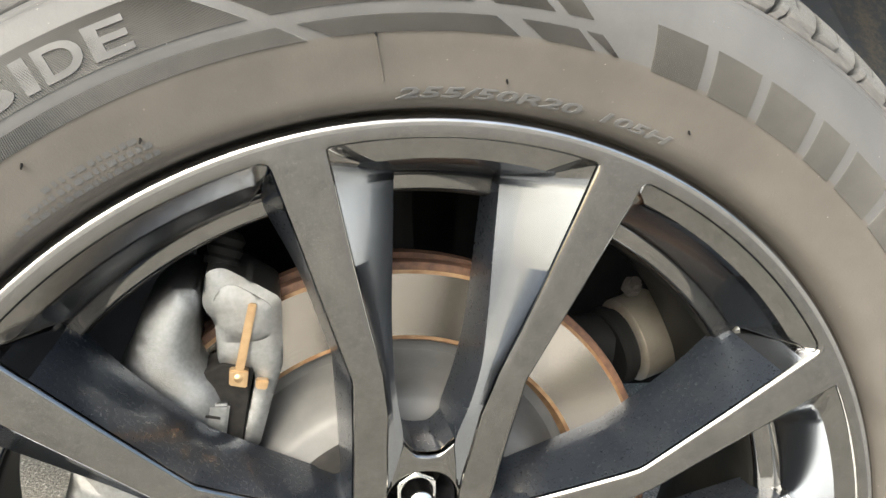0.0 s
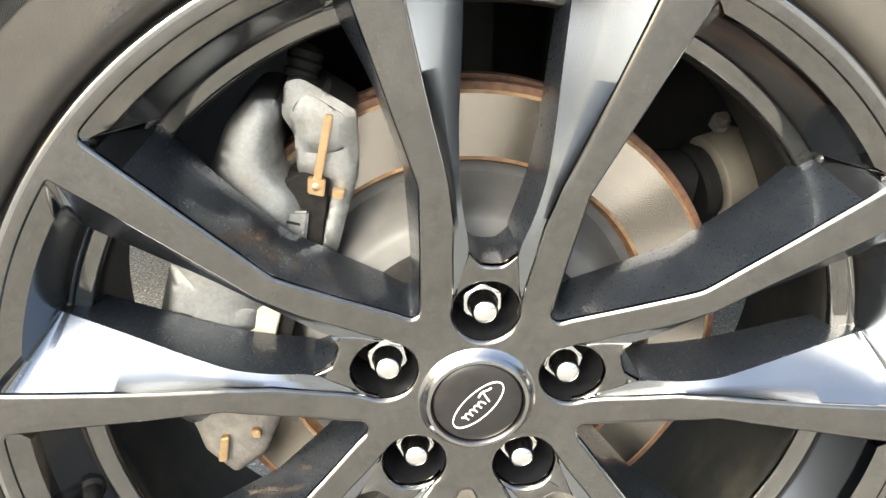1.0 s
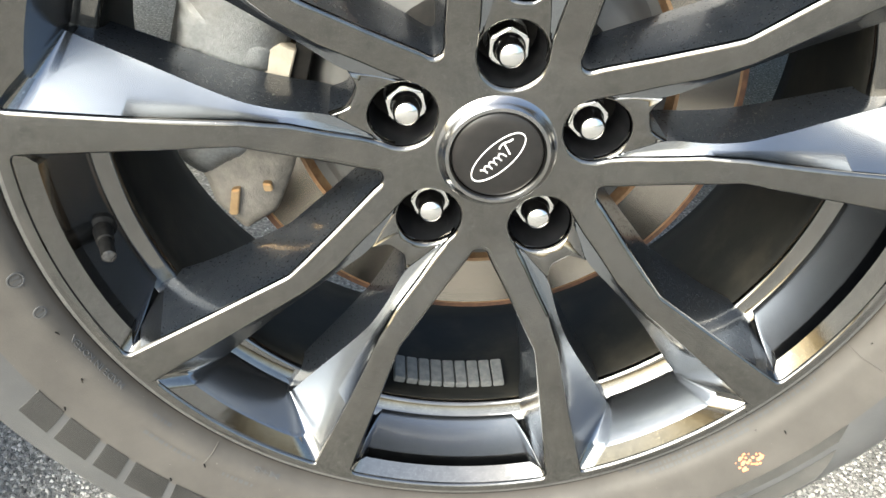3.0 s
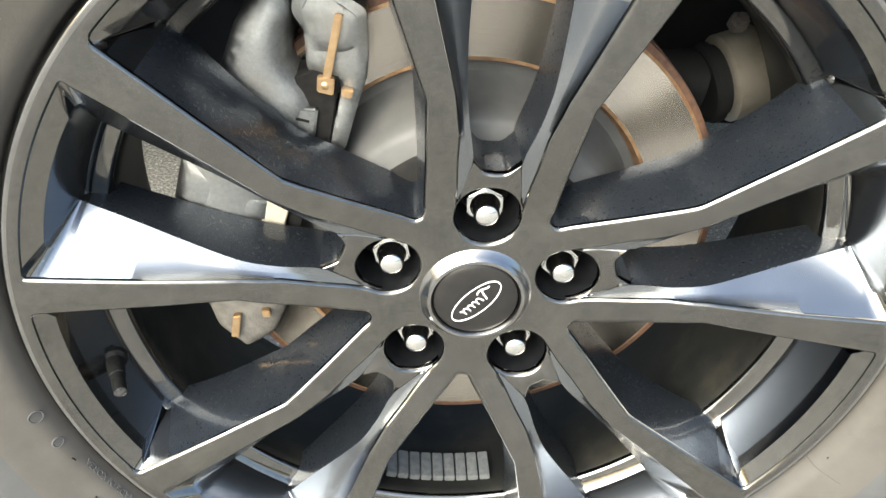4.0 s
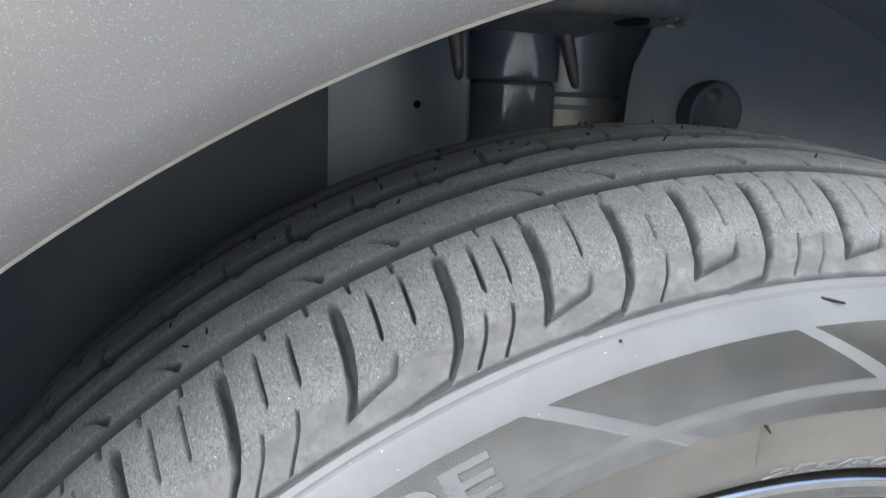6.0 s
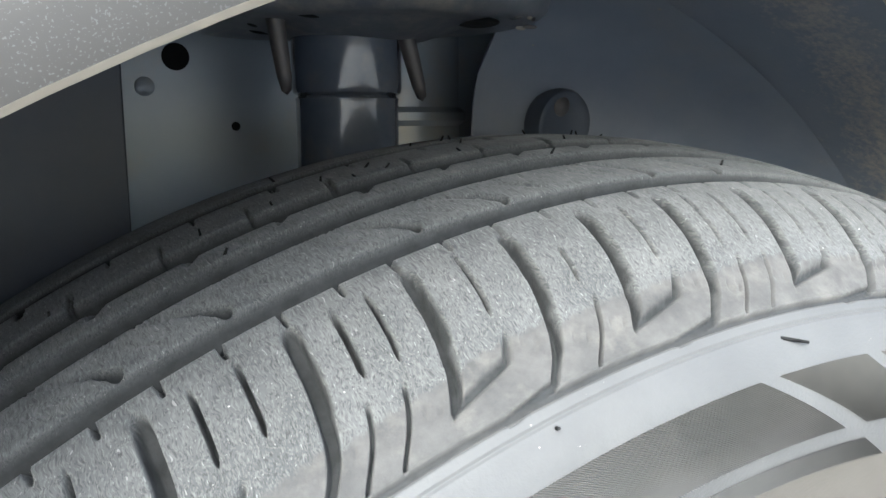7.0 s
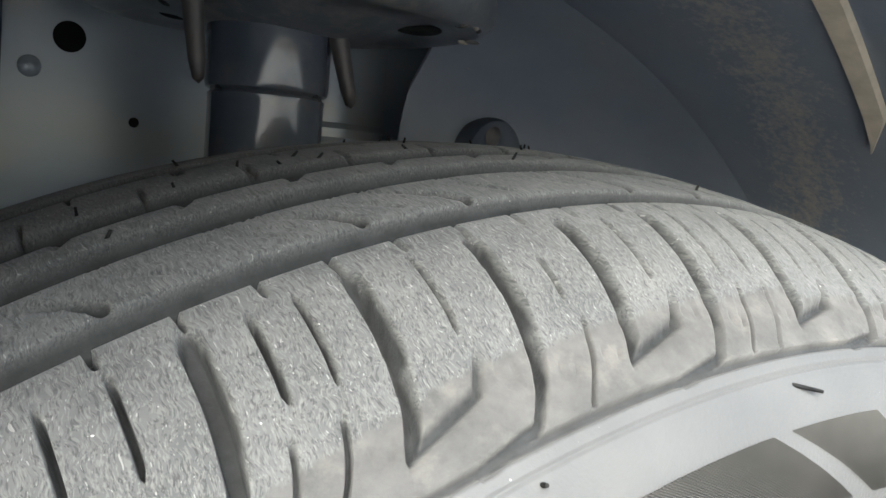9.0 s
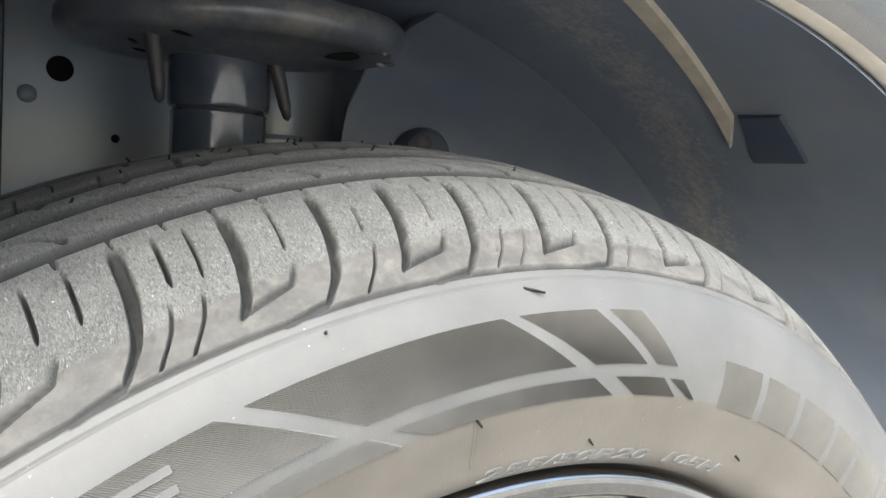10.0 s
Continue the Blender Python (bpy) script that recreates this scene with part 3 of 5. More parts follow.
def spoke_casting():
    from mathutils import geometry
    pocket, window = pocket_outline(), window_outline()
    sets = []
    for k in range(5):
        sets.append((opening_loops(pocket, "pocket"), 90 + SPIN + 72 * k))
        sets.append((opening_loops(window, "window"), 90 + SPIN + 72 * k + 36))
    flat, edges, outlines = [], [], []
    verts, faces, owner = [], [], []
    for number, (loops, deg) in enumerate(sets):
        first = np.array([place_2d(v, u, deg) for v, u, _ in loops[0]])
        start = len(flat)
        flat += [Vector(q) for q in first]
        m = len(first)
        edges += [(start + i, start + (i + 1) % m) for i in range(m)]
        outlines.append(first)
        base = len(verts)
        for lp in loops:
            for v, u, y in lp:
                x, z = place_2d(v, u, deg)
                verts.append((x, y, z + HUB.z))
        for a in range(len(loops) - 1):
            for i in range(m):
                j = (i + 1) % m
                faces.append((base + a * m + i, base + a * m + j, base + (a + 1) * m + j, base + (a + 1) * m + i))
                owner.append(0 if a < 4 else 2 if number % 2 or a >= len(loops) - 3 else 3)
    for r, m in ((0.0335, 120), (0.2672, 300)):
        start = len(flat)
        flat += [Vector((r * math.cos(2 * math.pi * i / m), r * math.sin(2 * math.pi * i / m))) for i in range(m)]
        edges += [(start + i, start + (i + 1) % m) for i in range(m)]
    for r in np.arange(0.040, 0.262, 0.0065):
        m = int(2 * math.pi * r / 0.0065)
        for i in range(m):
            q = (r * math.cos(2 * math.pi * i / m), r * math.sin(2 * math.pi * i / m))
            near = min(float(np.min(np.hypot(o[:, 0] - q[0], o[:, 1] - q[1]))) for o in outlines)
            if near > 0.003 and not any(inside_outline(q, o) for o in outlines):
                flat.append(Vector(q))
    got = geometry.delaunay_2d_cdt(flat, edges, [], 0, 1e-7)
    base = len(verts)
    for q in got[0]:
        verts.append((q.x, face_y(q.length), q.y + HUB.z))
    for f in got[2]:
        c = sum((got[0][i] for i in f), Vector((0, 0))) / len(f)
        if 0.0335 < c.length < 0.2672 and not any(inside_outline((c.x, c.y), o) for o in outlines):
            faces.append(tuple(base + i for i in f))
            owner.append(0)
    bm = bmesh.new()
    made = [bm.verts.new(v) for v in verts]
    finish = bm.faces.layers.int.new("finish")
    for q, f in enumerate(faces):
        try:
            bm.faces.new([made[i] for i in f])[finish] = owner[q]
        except ValueError:
            pass
    bmesh.ops.remove_doubles(bm, verts=bm.verts, dist=0.00002)
    # the nut holes take a black material below their edge
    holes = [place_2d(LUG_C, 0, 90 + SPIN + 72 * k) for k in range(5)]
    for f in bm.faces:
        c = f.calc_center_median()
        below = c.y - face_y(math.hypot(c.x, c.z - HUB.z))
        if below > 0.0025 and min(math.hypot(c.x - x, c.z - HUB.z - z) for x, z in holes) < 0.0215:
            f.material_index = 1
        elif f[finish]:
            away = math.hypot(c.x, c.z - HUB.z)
            # shaded copy on the walls, lit copy on the wings and the rim ramp
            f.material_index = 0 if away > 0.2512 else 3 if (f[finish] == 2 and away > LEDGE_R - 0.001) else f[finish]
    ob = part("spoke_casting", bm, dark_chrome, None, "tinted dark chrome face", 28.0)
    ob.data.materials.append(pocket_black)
    ob.data.materials.append(wall_chrome_shaded)
    ob.data.materials.append(wing_chrome_lit)
    return ob


adopt(spoke_casting(), wheel)
adopt(lathe("rim_lip", [(0.2671, -0.0416), (0.2685, -0.0422), (0.2705, -0.0416), (0.2720, -0.0398), (0.2726, -0.0370), (0.2726, -0.031), (0.268, -0.027), (0.262, -0.020)], lip_chrome, 256,
            label="bright turned outer lip"), wheel)
adopt(lathe("inner_lip", [(0.2420, 0.0020), (0.2392, 0.0040), (0.2382, 0.0054), (0.2372, 0.0066), (0.2306, 0.0088), (0.2292, 0.0096), (0.2284, 0.0112), (0.2280, 0.0150), (0.2300, 0.0200)], dark_chrome, 240,
            label="dark chrome ring behind the openings"), wheel)
adopt(lathe("barrel", [(0.2290, 0.0120), (0.2272, 0.0150), (0.2266, 0.018), (0.2264, 0.022), (0.2264, 0.030), (0.2280, 0.060), (0.2320, 0.090), (0.2370, 0.122), (0.2440, 0.148), (0.2480, 0.153), (0.262, 0.155),
                       (0.262, 0.150), (0.249, 0.147), (0.242, 0.03), (0.245, 0.0), (0.262, -0.02)], barrel_paint, 200, label="satin black inner barrel"), wheel)


def nut_bridge(k):
    """The low web between the nut's hole and the rounded foot of the spoke opening, level with the ledges beside it."""
    deg = 90 + SPIN + 72 * k
    bm = bmesh.new()
    hole = 0.0190

    def web_y(v, u):
        ledge = float(np.interp(v, [0.050, 0.066, 0.080, 0.098, 0.118], [-0.0100, -0.0108, -0.0120, -0.0148, -0.0185]))
        return ledge - 0.0006 - 0.0010 * math.exp(-(u / 0.008) ** 2)

    rings = []
    for a in range(-100, 101, 4):
        c, s = math.cos(radians(a)), math.sin(radians(a))
        reach = hole + 0.0016
        while reach < 0.055:
            v, u = LUG_C + reach * c, abs(reach * s)
            wide = float(np.interp(v, [0.050, 0.066, 0.080, 0.094, 0.100], [0.0204, 0.0200, 0.0185, 0.0150, 0.0140]))
            if u > wide or v > 0.0900 + 0.0105 * (min(u, 0.0150) / 0.0130) ** 4:
                break
            reach += 0.0003
        row = []
        for d, sink in ((hole, None), (hole, 0.0042), (hole + 0.0003, 0.0022), (hole + 0.0010, 0.0007), (hole + 0.0018, 0.0), (max(reach - 0.0030, hole + 0.0019), 0.0), (max(reach - 0.0016, hole + 0.0020), 0.0005),
                        (max(reach - 0.0006, hole + 0.0021), 0.0018), (max(reach, hole + 0.0022), 0.0046), (max(reach, hole + 0.0022) + 0.0008, None)):
            v, u = LUG_C + d * c, d * s
            x, z = place_2d(v, u, deg)
            y = 0.024 if sink is None else web_y(v, u) + sink
            row.append(bm.verts.new((x, y, z + HUB.z)))
        rings.append(row)
    for p, q in zip(rings, rings[1:]):
        for i in range(9):
            f = bm.faces.new((p[i], p[i + 1], q[i + 1], q[i]))
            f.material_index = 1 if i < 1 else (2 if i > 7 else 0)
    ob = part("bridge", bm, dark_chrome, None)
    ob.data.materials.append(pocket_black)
    ob.data.materials.append(wall_chrome_shaded)
    return ob


for k in range(5):
    adopt(nut_bridge(k), wheel)

# hub floor behind the nuts
adopt(lathe("hub_pad", [(0.0335, 0.004), (0.036, 0.026), (0.082, 0.026), (0.088, 0.030)], pad_black, 90, label="black hub pad"), wheel)


def lug_nut(k):
    deg = 90 + SPIN + 72 * k
    x, z = place_2d(LUG_R, 0, deg)
    c = Vector((x, 0, z + HUB.z))
    bm = turned(c + Vector((0, 0.024, 0)), c, [(0.0, 0.0132), (0.003, 0.0132), (0.0038, 0.0104), (0.014, 0.0100), (0.0195, 0.0097), (0.0212, 0.0093), (0.0226, 0.0085), (0.0238, 0.0081), (0.0312, 0.0078),
                                               (0.0326, 0.0071), (0.0334, 0.0062), (0.0346, 0.0030), (0.0349, 0.0)], 24)
    hexed = bmesh.new()
    bmesh.ops.create_cone(hexed, cap_ends=True, segments=6, radius1=0.0126, radius2=0.0126, depth=0.019, matrix=Matrix.Translation(c + Vector((0, 0.0130, 0))) @ pose(0, 0, 0, 90, 0, 0) @ pose(0, 0, 0, 0, 0, 11 * k + 4))
    bmesh.ops.bevel(hexed, geom=list(hexed.edges), offset=0.0011, segments=2, affect="EDGES")
    body = adopt(part("lug_nut", hexed, bright_chrome, None, "polished chrome hexagon nut"), wheel)
    cap = part("cap", bm, bright_chrome, None)
    cap.parent = body
    return body


for k in range(5):
    lug_nut(k)

ring = adopt(lathe("cap_ring", [(0.0272, -0.0135), (0.0274, -0.0165), (0.0286, -0.0182), (0.0306, -0.0180), (0.0325, -0.0160), (0.0345, -0.0128), (0.0365, -0.0118)], lip_chrome, 96, label="bright ring round the centre cap"), wheel)
cap = adopt(lathe("centre_cap", [(0.0, -0.0184), (0.010, -0.0183), (0.020, -0.0178), (0.0250, -0.0170), (0.0266, -0.0160), (0.0271, -0.0140)], cap_black, 72, label="matt black centre cap"), wheel)


def emblem():
    """An oval outline with a plain stroke inside, standing on the centre cap."""
    bm = bmesh.new()
    tilt = radians(50)
    rows = []
    for i in range(72):
        f = 2 * math.pi * i / 72
        row = []
        for s in (1.0, 0.972):
            a, b = 0.0203 * s, 0.0086 * s - (0.00028 if s < 1 else 0)
            x, z = a * math.cos(f), b * math.sin(f)
            row.append(bm.verts.new((x * math.cos(tilt) - z * math.sin(tilt), -0.0187, HUB.z + x * math.sin(tilt) + z * math.cos(tilt))))
        rows.append(row)
    for i in range(72):
        p, q = rows[i], rows[(i + 1) % 72]
        bm.faces.new((p[0], p[1], q[1], q[0]))
    # a plain flowing line of even waves, with a longer bar over it
    def ribbon(points, half):
        vs = []
        for i, (x, z) in enumerate(points):
            x0, z0 = points[max(0, i - 1)]
            x1, z1 = points[min(len(points) - 1, i + 1)]
            ln = math.hypot(x1 - x0, z1 - z0)
            nx, nz = -(z1 - z0) / ln * half, (x1 - x0) / ln * half
            vs.append([bm.verts.new(((x + g * nx) * math.cos(tilt) - (z + g * nz) * math.sin(tilt), -0.0187, HUB.z + (x + g * nx) * math.sin(tilt) + (z + g * nz) * math.cos(tilt))) for g in (-1, 1)])
        for p, q in zip(vs, vs[1:]):
            bm.faces.new((p[0], p[1], q[1], q[0]))

    ribbon([(-0.0130 + 0.0165 * f + 0.0008 * math.sin(f * 28), -0.0008 + 0.0021 * math.cos(f * 28)) for f in np.linspace(0, 1, 60)], 0.00036)
    ribbon([(0.0062 + 0.0022 * f, -0.0034 + 0.0074 * f) for f in np.linspace(0, 1, 8)], 0.00045)
    ribbon([(0.0042 + 0.0098 * f, 0.0036 + 0.0010 * math.sin(f * 5.0)) for f in np.linspace(0, 1, 16)], 0.00042)
    got = bmesh.ops.extrude_face_region(bm, geom=list(bm.faces))
    bmesh.ops.translate(bm, verts=[g for g in got["geom"] if isinstance(g, bmesh.types.BMVert)], vec=(0, 0.0008, 0))
    return part("emblem", bm, emblem_white, None, "white oval outline with plain strokes")


em = emblem()
em.parent = cap

# valve and balance weights
stem_a, stem_b = polar(0.244, -164.4 + 0.4, -0.004), polar(0.2310, -163.2 + 0.0, -0.037)
span = (stem_b - stem_a).length
valve = adopt(part("valve_stem", turned(stem_a, stem_b, [(0.0, 0.0), (0.0, 0.0088), (0.004, 0.0085), (0.006, 0.0060), (span * 0.55, 0.0052), (span * 0.57, 0.0044), (span, 0.0042), (span, 0.0)], 20), valve_rubber, None,
                   "black rubber valve stem"), wheel)
vcap = part("valve_cap", turned(stem_a.lerp(stem_b, 0.62), stem_b, [(0.0, 0.0040), (0.009, 0.0042), (0.0135, 0.0038), (0.0142, 0.0026), (0.0142, 0.0)], 18), cap_plastic, None, "black ribbed valve cap")
vcap.parent = valve
for i in range(9):
    a0 = -101.0 + SPIN + i * 2.5
    bm = bmesh.new()
    vs = []
    for r in (0.2262, 0.2205):
        for y in (0.024, 0.0495):
            for a in (a0 + 0.10, a0 + 2.28):
                vs.append(bm.verts.new(polar(r, a, y)))
    for f in ((0, 1, 3, 2), (4, 6, 7, 5), (0, 4, 5, 1), (2, 3, 7, 6), (0, 2, 6, 4), (1, 5, 7, 3)):
        bm.faces.new([vs[j] for j in f])
    bmesh.ops.bevel(bm, geom=list(bm.edges), offset=0.0007, segments=2, affect="EDGES")
    adopt(part("balance_weight", bm, weight_zinc, None, "grey stick-on balance weight"), wheel)

# ---- tyre ----
tyre = thing("tyre", (0, 0.0625, 0), "worn dusty black road tyre with grooved shoulder on the wheel", "tyre")
TYRE_SECTION = [(0.262, -0.018), (0.2655, -0.0235), (0.2735, -0.0300), (0.2750, -0.0420), (0.2775, -0.0480), (0.2820, -0.0520), (0.289, -0.0545), (0.306, -0.0620), (0.318, -0.0650), (0.328, -0.0655),
                (0.338, -0.0635), (0.347, -0.0600), (0.358, -0.0500), (0.365, -0.0400), (0.371, -0.0330), (0.3765, -0.0240), (0.3795, -0.0170), (0.3845, 0.0), (0.3892, 0.020), (0.3925, 0.040), (0.3948, 0.0625),
                (0.3955, 0.085), (0.3945, 0.110), (0.391, 0.135), (0.384, 0.152), (0.373, 0.168), (0.358, 0.180), (0.330, 0.188), (0.300, 0.184), (0.280, 0.176), (0.262, 0.165)]
TYRE_R, TYRE_Y = np.array(TYRE_SECTION).T
_steps = np.concatenate([[0], np.cumsum(np.hypot(np.diff(TYRE_R), np.diff(TYRE_Y)))])
TYRE_S = _steps - _steps[8] + 0.0598


def smooth_curve(s, values):
    """A rounded reading of the tyre's section at the length s along it."""
    total = np.zeros_like(s)
    weights = ((-0.005, 0.1), (-0.003, 0.2), (0.0, 0.4), (0.003, 0.2), (0.005, 0.1))
    for d, w in weights:
        total += w * np.interp(s + d, TYRE_S, values)
    return total


LEAN_S = [0.0900, 0.0950, 0.0985, 0.1040, 0.1080, 0.1225, 0.1430, 0.1600]
LEAN_A = [3.0, 2.85, 2.40, 1.55, 1.10, 0.38, 0.0, 0.0]
# main shoulder grooves: angle of the upper end, and whether the groove ends in a hook or runs out over the shoulder
GROOVES = [(90.7, "hook"), (95.64, "through"), (99.87, "hook"), (103.77, "through"), (108.25, "hook"), (113.17, "through"), (118.81, "hook"), (125.1, "through"), (131.1, "hook"), (135.7, "through"), (140.8, "hook"), (145.8, "through")]
rng = random.Random(5)
_a, _k = 90.7, 1
while _a > -206:
    _a -= rng.choice((4.2, 4.6, 5.1, 5.6))
    GROOVES.append((_a, "through" if _k % 2 else "hook"))
    _k += 1
GROOVES = sorted(((a % 360.0), kind) for a, kind in GROOVES)
SIPES = [92.63, 94.28, 97.95, 106.12, 110.05, 111.45, 115.25, 117.0, 121.4, 123.2, 127.4, 129.1, 133.6, 137.4, 139.1, 143.1]
MID_SIPES = [102.0]
LOW_SIPES = [102.4 - 0.75, 93.03 - 0.75, 94.58 - 0.75, 110.95 - 0.75, 112.42 - 0.75, 122.5 - 0.75, 124.4 - 0.75, 135.2 - 0.75, 144.3 - 0.75]
for (a, ka), (b, kb) in zip(GROOVES, GROOVES[1:] + [(GROOVES[0][0] + 360, GROOVES[0][1])]):
    if 91.5 < (a + b) / 2 < 145.5:
        continue
    if b - a > 4.8:
        SIPES += [a + (b - a) * 0.36, a + (b - a) * 0.67]
    else:
        SIPES.append(a + (b - a) * 0.52)
    if kb == "through":
        LOW_SIPES += [b - 1.7, b - 0.2] if b - a > 4.8 else [b - 1.1]


def worn_line(u):
    """Where the worn tread ends and the smooth shoulder begins, by angle: a slope on each block with a rounded start."""
    starts = np.array([a for a, kind in GROOVES])
    at = np.searchsorted(starts, np.mod(u, 360.0), side="right") - 1
    start = starts[at]
    length = np.where(at + 1 < len(starts), np.append(starts, starts[0] + 360)[np.minimum(at + 1, len(starts))] - start, 5.0)
    f = np.clip((np.mod(u, 360.0) - start) / np.maximum(length, 0.5), 0, 1)
    return 0.1128 + 0.0016 * np.sin(start * 7.7) - 0.0016 * f - 0.0030 * np.clip((f - 0.82) / 0.18, 0, 1) ** 2 + 0.0004 * np.sin(u * 9.3) + 0.0002 * np.sin(u * 31.0)


def tyre_grid():
    """The tyre's skin as one sheet over angle and section length, with the grooves cut into it."""
    cols = list(np.arange(0, 60, 0.6)) + list(np.arange(60, 80, 0.2)) + list(np.arange(80, 132, 0.095)) + list(np.arange(132, 156, 0.16)) + list(np.arange(156, 360, 0.6))
    for a, kind in GROOVES:
        cols += [a + d for d in (-0.46, -0.38, -0.31, -0.24, -0.15, 0.0, 0.15, 0.24, 0.31, 0.38, 0.46)]
    for a in SIPES + MID_SIPES + LOW_SIPES:
        cols += [a + d for d in (-0.125, -0.105, -0.080, 0.0, 0.080, 0.105, 0.125)]
    cols = np.array(sorted(set(np.round(np.mod(cols, 360), 3))))
    keep = np.concatenate([[True], np.diff(cols) > 0.018])
    cols = cols[keep]
    rows = np.concatenate([np.arange(-0.012, 0.010, 0.0025), np.arange(0.010, 0.088, 0.0026), np.arange(0.088, 0.100, 0.00042), np.arange(0.100, 0.168, 0.00078), np.arange(0.168, 0.255, 0.0011), np.arange(0.255, 0.34, 0.0045),
                           np.arange(0.34, TYRE_S[-1], 0.008)])
    u, s = np.meshgrid(cols, rows, indexing="ij")
    theta = u + sum(np.interp(s + d, LEAN_S, LEAN_A) for d in (-0.006, -0.004, -0.002, 0.0, 0.002, 0.004, 0.006)) / 7
    r, y = smooth_curve(s, TYRE_R), smooth_curve(s, TYRE_Y)
    # outward direction of the section
    dr, dy = np.gradient(r, axis=1), np.gradient(y, axis=1)
    ln = np.hypot(dr, dy) + 1e-12
    nr, ny = dy / ln, -dr / ln
    deep = np.zeros_like(s)

    def gap(x, half, soft):
        return np.clip((half - np.abs(x)) / soft, 0, 1)

    def between(lo, hi, soft):
        return np.clip((s - lo) / soft + 0.5, 0, 1) * np.clip((hi - s) / soft + 0.5, 0, 1)

    def off(a):
        return np.mod(u - a + 180, 360) - 180

    wobble = 0.010 * np.sin(s * 900 + u * 1.1) + 0.006 * np.sin(s * 1700 - u * 2.7)
    for a, kind in GROOVES:
        x = off(a) + 0.5 * wobble
        lo = 0.1035 if kind == "hook" else 0.0975
        narrow = np.interp(s, [0.0975, 0.104, 0.112, 0.125, 0.136, 0.146], [0.24, 0.26, 0.31, 0.36, 0.36, 0.33])
        narrow = narrow * np.sqrt(np.clip((0.1458 - s) / 0.0040, 0.0, 1.0)) * np.sqrt(np.clip((s - lo + 0.0006) / 0.0022, 0.0, 1.0))
        d = np.interp(s, [0.0975, 0.104, 0.112, 0.125, 0.136, 0.141, 0.1455], [0.0016, 0.0040, 0.0066, 0.0082, 0.0078, 0.0058, 0.0026])
        deep = np.maximum(deep, gap(x, narrow, 0.10) * d)
    for a in SIPES:
        thin = 0.105 * np.sqrt(np.clip((0.1422 - s) / 0.0025, 0, 1)) * np.sqrt(np.clip((s - 0.1222) / 0.0020, 0, 1))
        deep = np.maximum(deep, gap(off(a) + 0.4 * wobble, thin * 1.12, 0.026) * 0.0068)
        deep = np.maximum(deep, gap(off(a) + 4.0 * wobble, 0.055, 0.05) * between(0.1175, 0.1226, 0.001) * 0.0006)
    for a in MID_SIPES:
        thin = 0.115 * np.sqrt(np.clip((0.1326 - s) / 0.0020, 0, 1)) * np.sqrt(np.clip((s - 0.1222) / 0.0020, 0, 1))
        deep = np.maximum(deep, gap(off(a), thin * 1.06, 0.026) * 0.0060)
    for a in LOW_SIPES:
        deep = np.maximum(deep, gap(off(a), 0.112, 0.030) * between(0.0984, 0.1150, 0.001) * 0.0036)
    arc_len = np.radians(1.0) * r

    def stroke(a0, s0, a1, s1, half, depth, soft=0.0007):
        nonlocal deep
        mid = (a0 + a1) / 2
        c = np.nonzero(np.abs(np.mod(cols - mid + 180, 360) - 180) < abs(a1 - a0) / 2 + 4.5)[0]
        w = np.nonzero((rows > min(s0, s1) - 0.004) & (rows < max(s0, s1) + 0.004))[0]
        box = np.ix_(c, w)
        x = (np.mod(theta[box] - a0 + 180, 360) - 180) * arc_len[box]
        yy = s[box] - s0
        ex, ey = (a1 - a0) * 0.0063, s1 - s0
        t = np.clip((x * ex + yy * ey) / (ex * ex + ey * ey), 0, 1)
        dist = np.hypot(x - t * ex, yy - t * ey)
        deep[box] = np.maximum(deep[box], np.clip((half - dist) / soft, 0, 1) * depth)

    for i, (a, kind) in enumerate(GROOVES):
        if kind == "hook":
            tip = a + 1.58
            stroke(tip, 0.1043, tip - 2.68, 0.1093, 0.0014, 0.0034, 0.0011)
            stroke(tip - 2.68, 0.1093, tip - 3.25, 0.1150, 0.0012, 0.0030, 0.0010)
        else:
            stroke(a + 2.45, 0.0985, a + 4.6, 0.0962, 0.0016, 0.0024)
    # rings round the shoulder
    ridge = np.clip((0.0013 - np.abs(s - 0.0938)) / 0.0006, 0, 1) * 0.0011 + np.clip((0.0008 - np.abs(s - 0.0906)) / 0.0006, 0, 1) * 0.0006
    ring1 = np.clip((0.0013 - np.abs(s - 0.0966)) / 0.0008, 0, 1) * 0.0024
    ring2 = np.clip((0.0006 - np.abs(s - 0.0920)) / 0.0005, 0, 1) * 0.0010
    deep = np.maximum(deep, np.maximum(ring1, ring2))
    deep -= ridge
    # worn rib edge below the blocks, a little different on each block
    deep += np.clip((worn_line(u) - s) / 0.0011, 0, 1) * np.clip((s - 0.097) / 0.002, 0, 1) * 0.0007
    # grooves round the tread
    for lo, hi, d in ((0.1530, 0.1594, 0.0062), (0.1815, 0.1890, 0.0065), (0.2035, 0.2120, 0.0065), (0.2420, 0.2490, 0.005)):
        deep = np.maximum(deep, between(lo, hi, 0.0016) * d)
    short = gap(np.mod(u - 105.95 + 1.18, 2.36) - 1.18, 0.11, 0.05) * between(0.1466, 0.1528, 0.001) * 0.0045
    deep = np.maximum(deep, short)
    a = 91.6 - 12.3 * 22
    for i in range(58):
        a += 8.3 if i % 2 else 4.3
        c = 107.9 + (a - 91.6)
        if not 70 < np.mod(c, 360) < 165:
            continue
        bend = c + np.interp(s, [0.1580, 0.1640, 0.1690, 0.1735, 0.1790], [0.0, -0.02, 0.62, 1.45, 2.95])
        x = np.mod(theta - bend + 180, 360) - 180
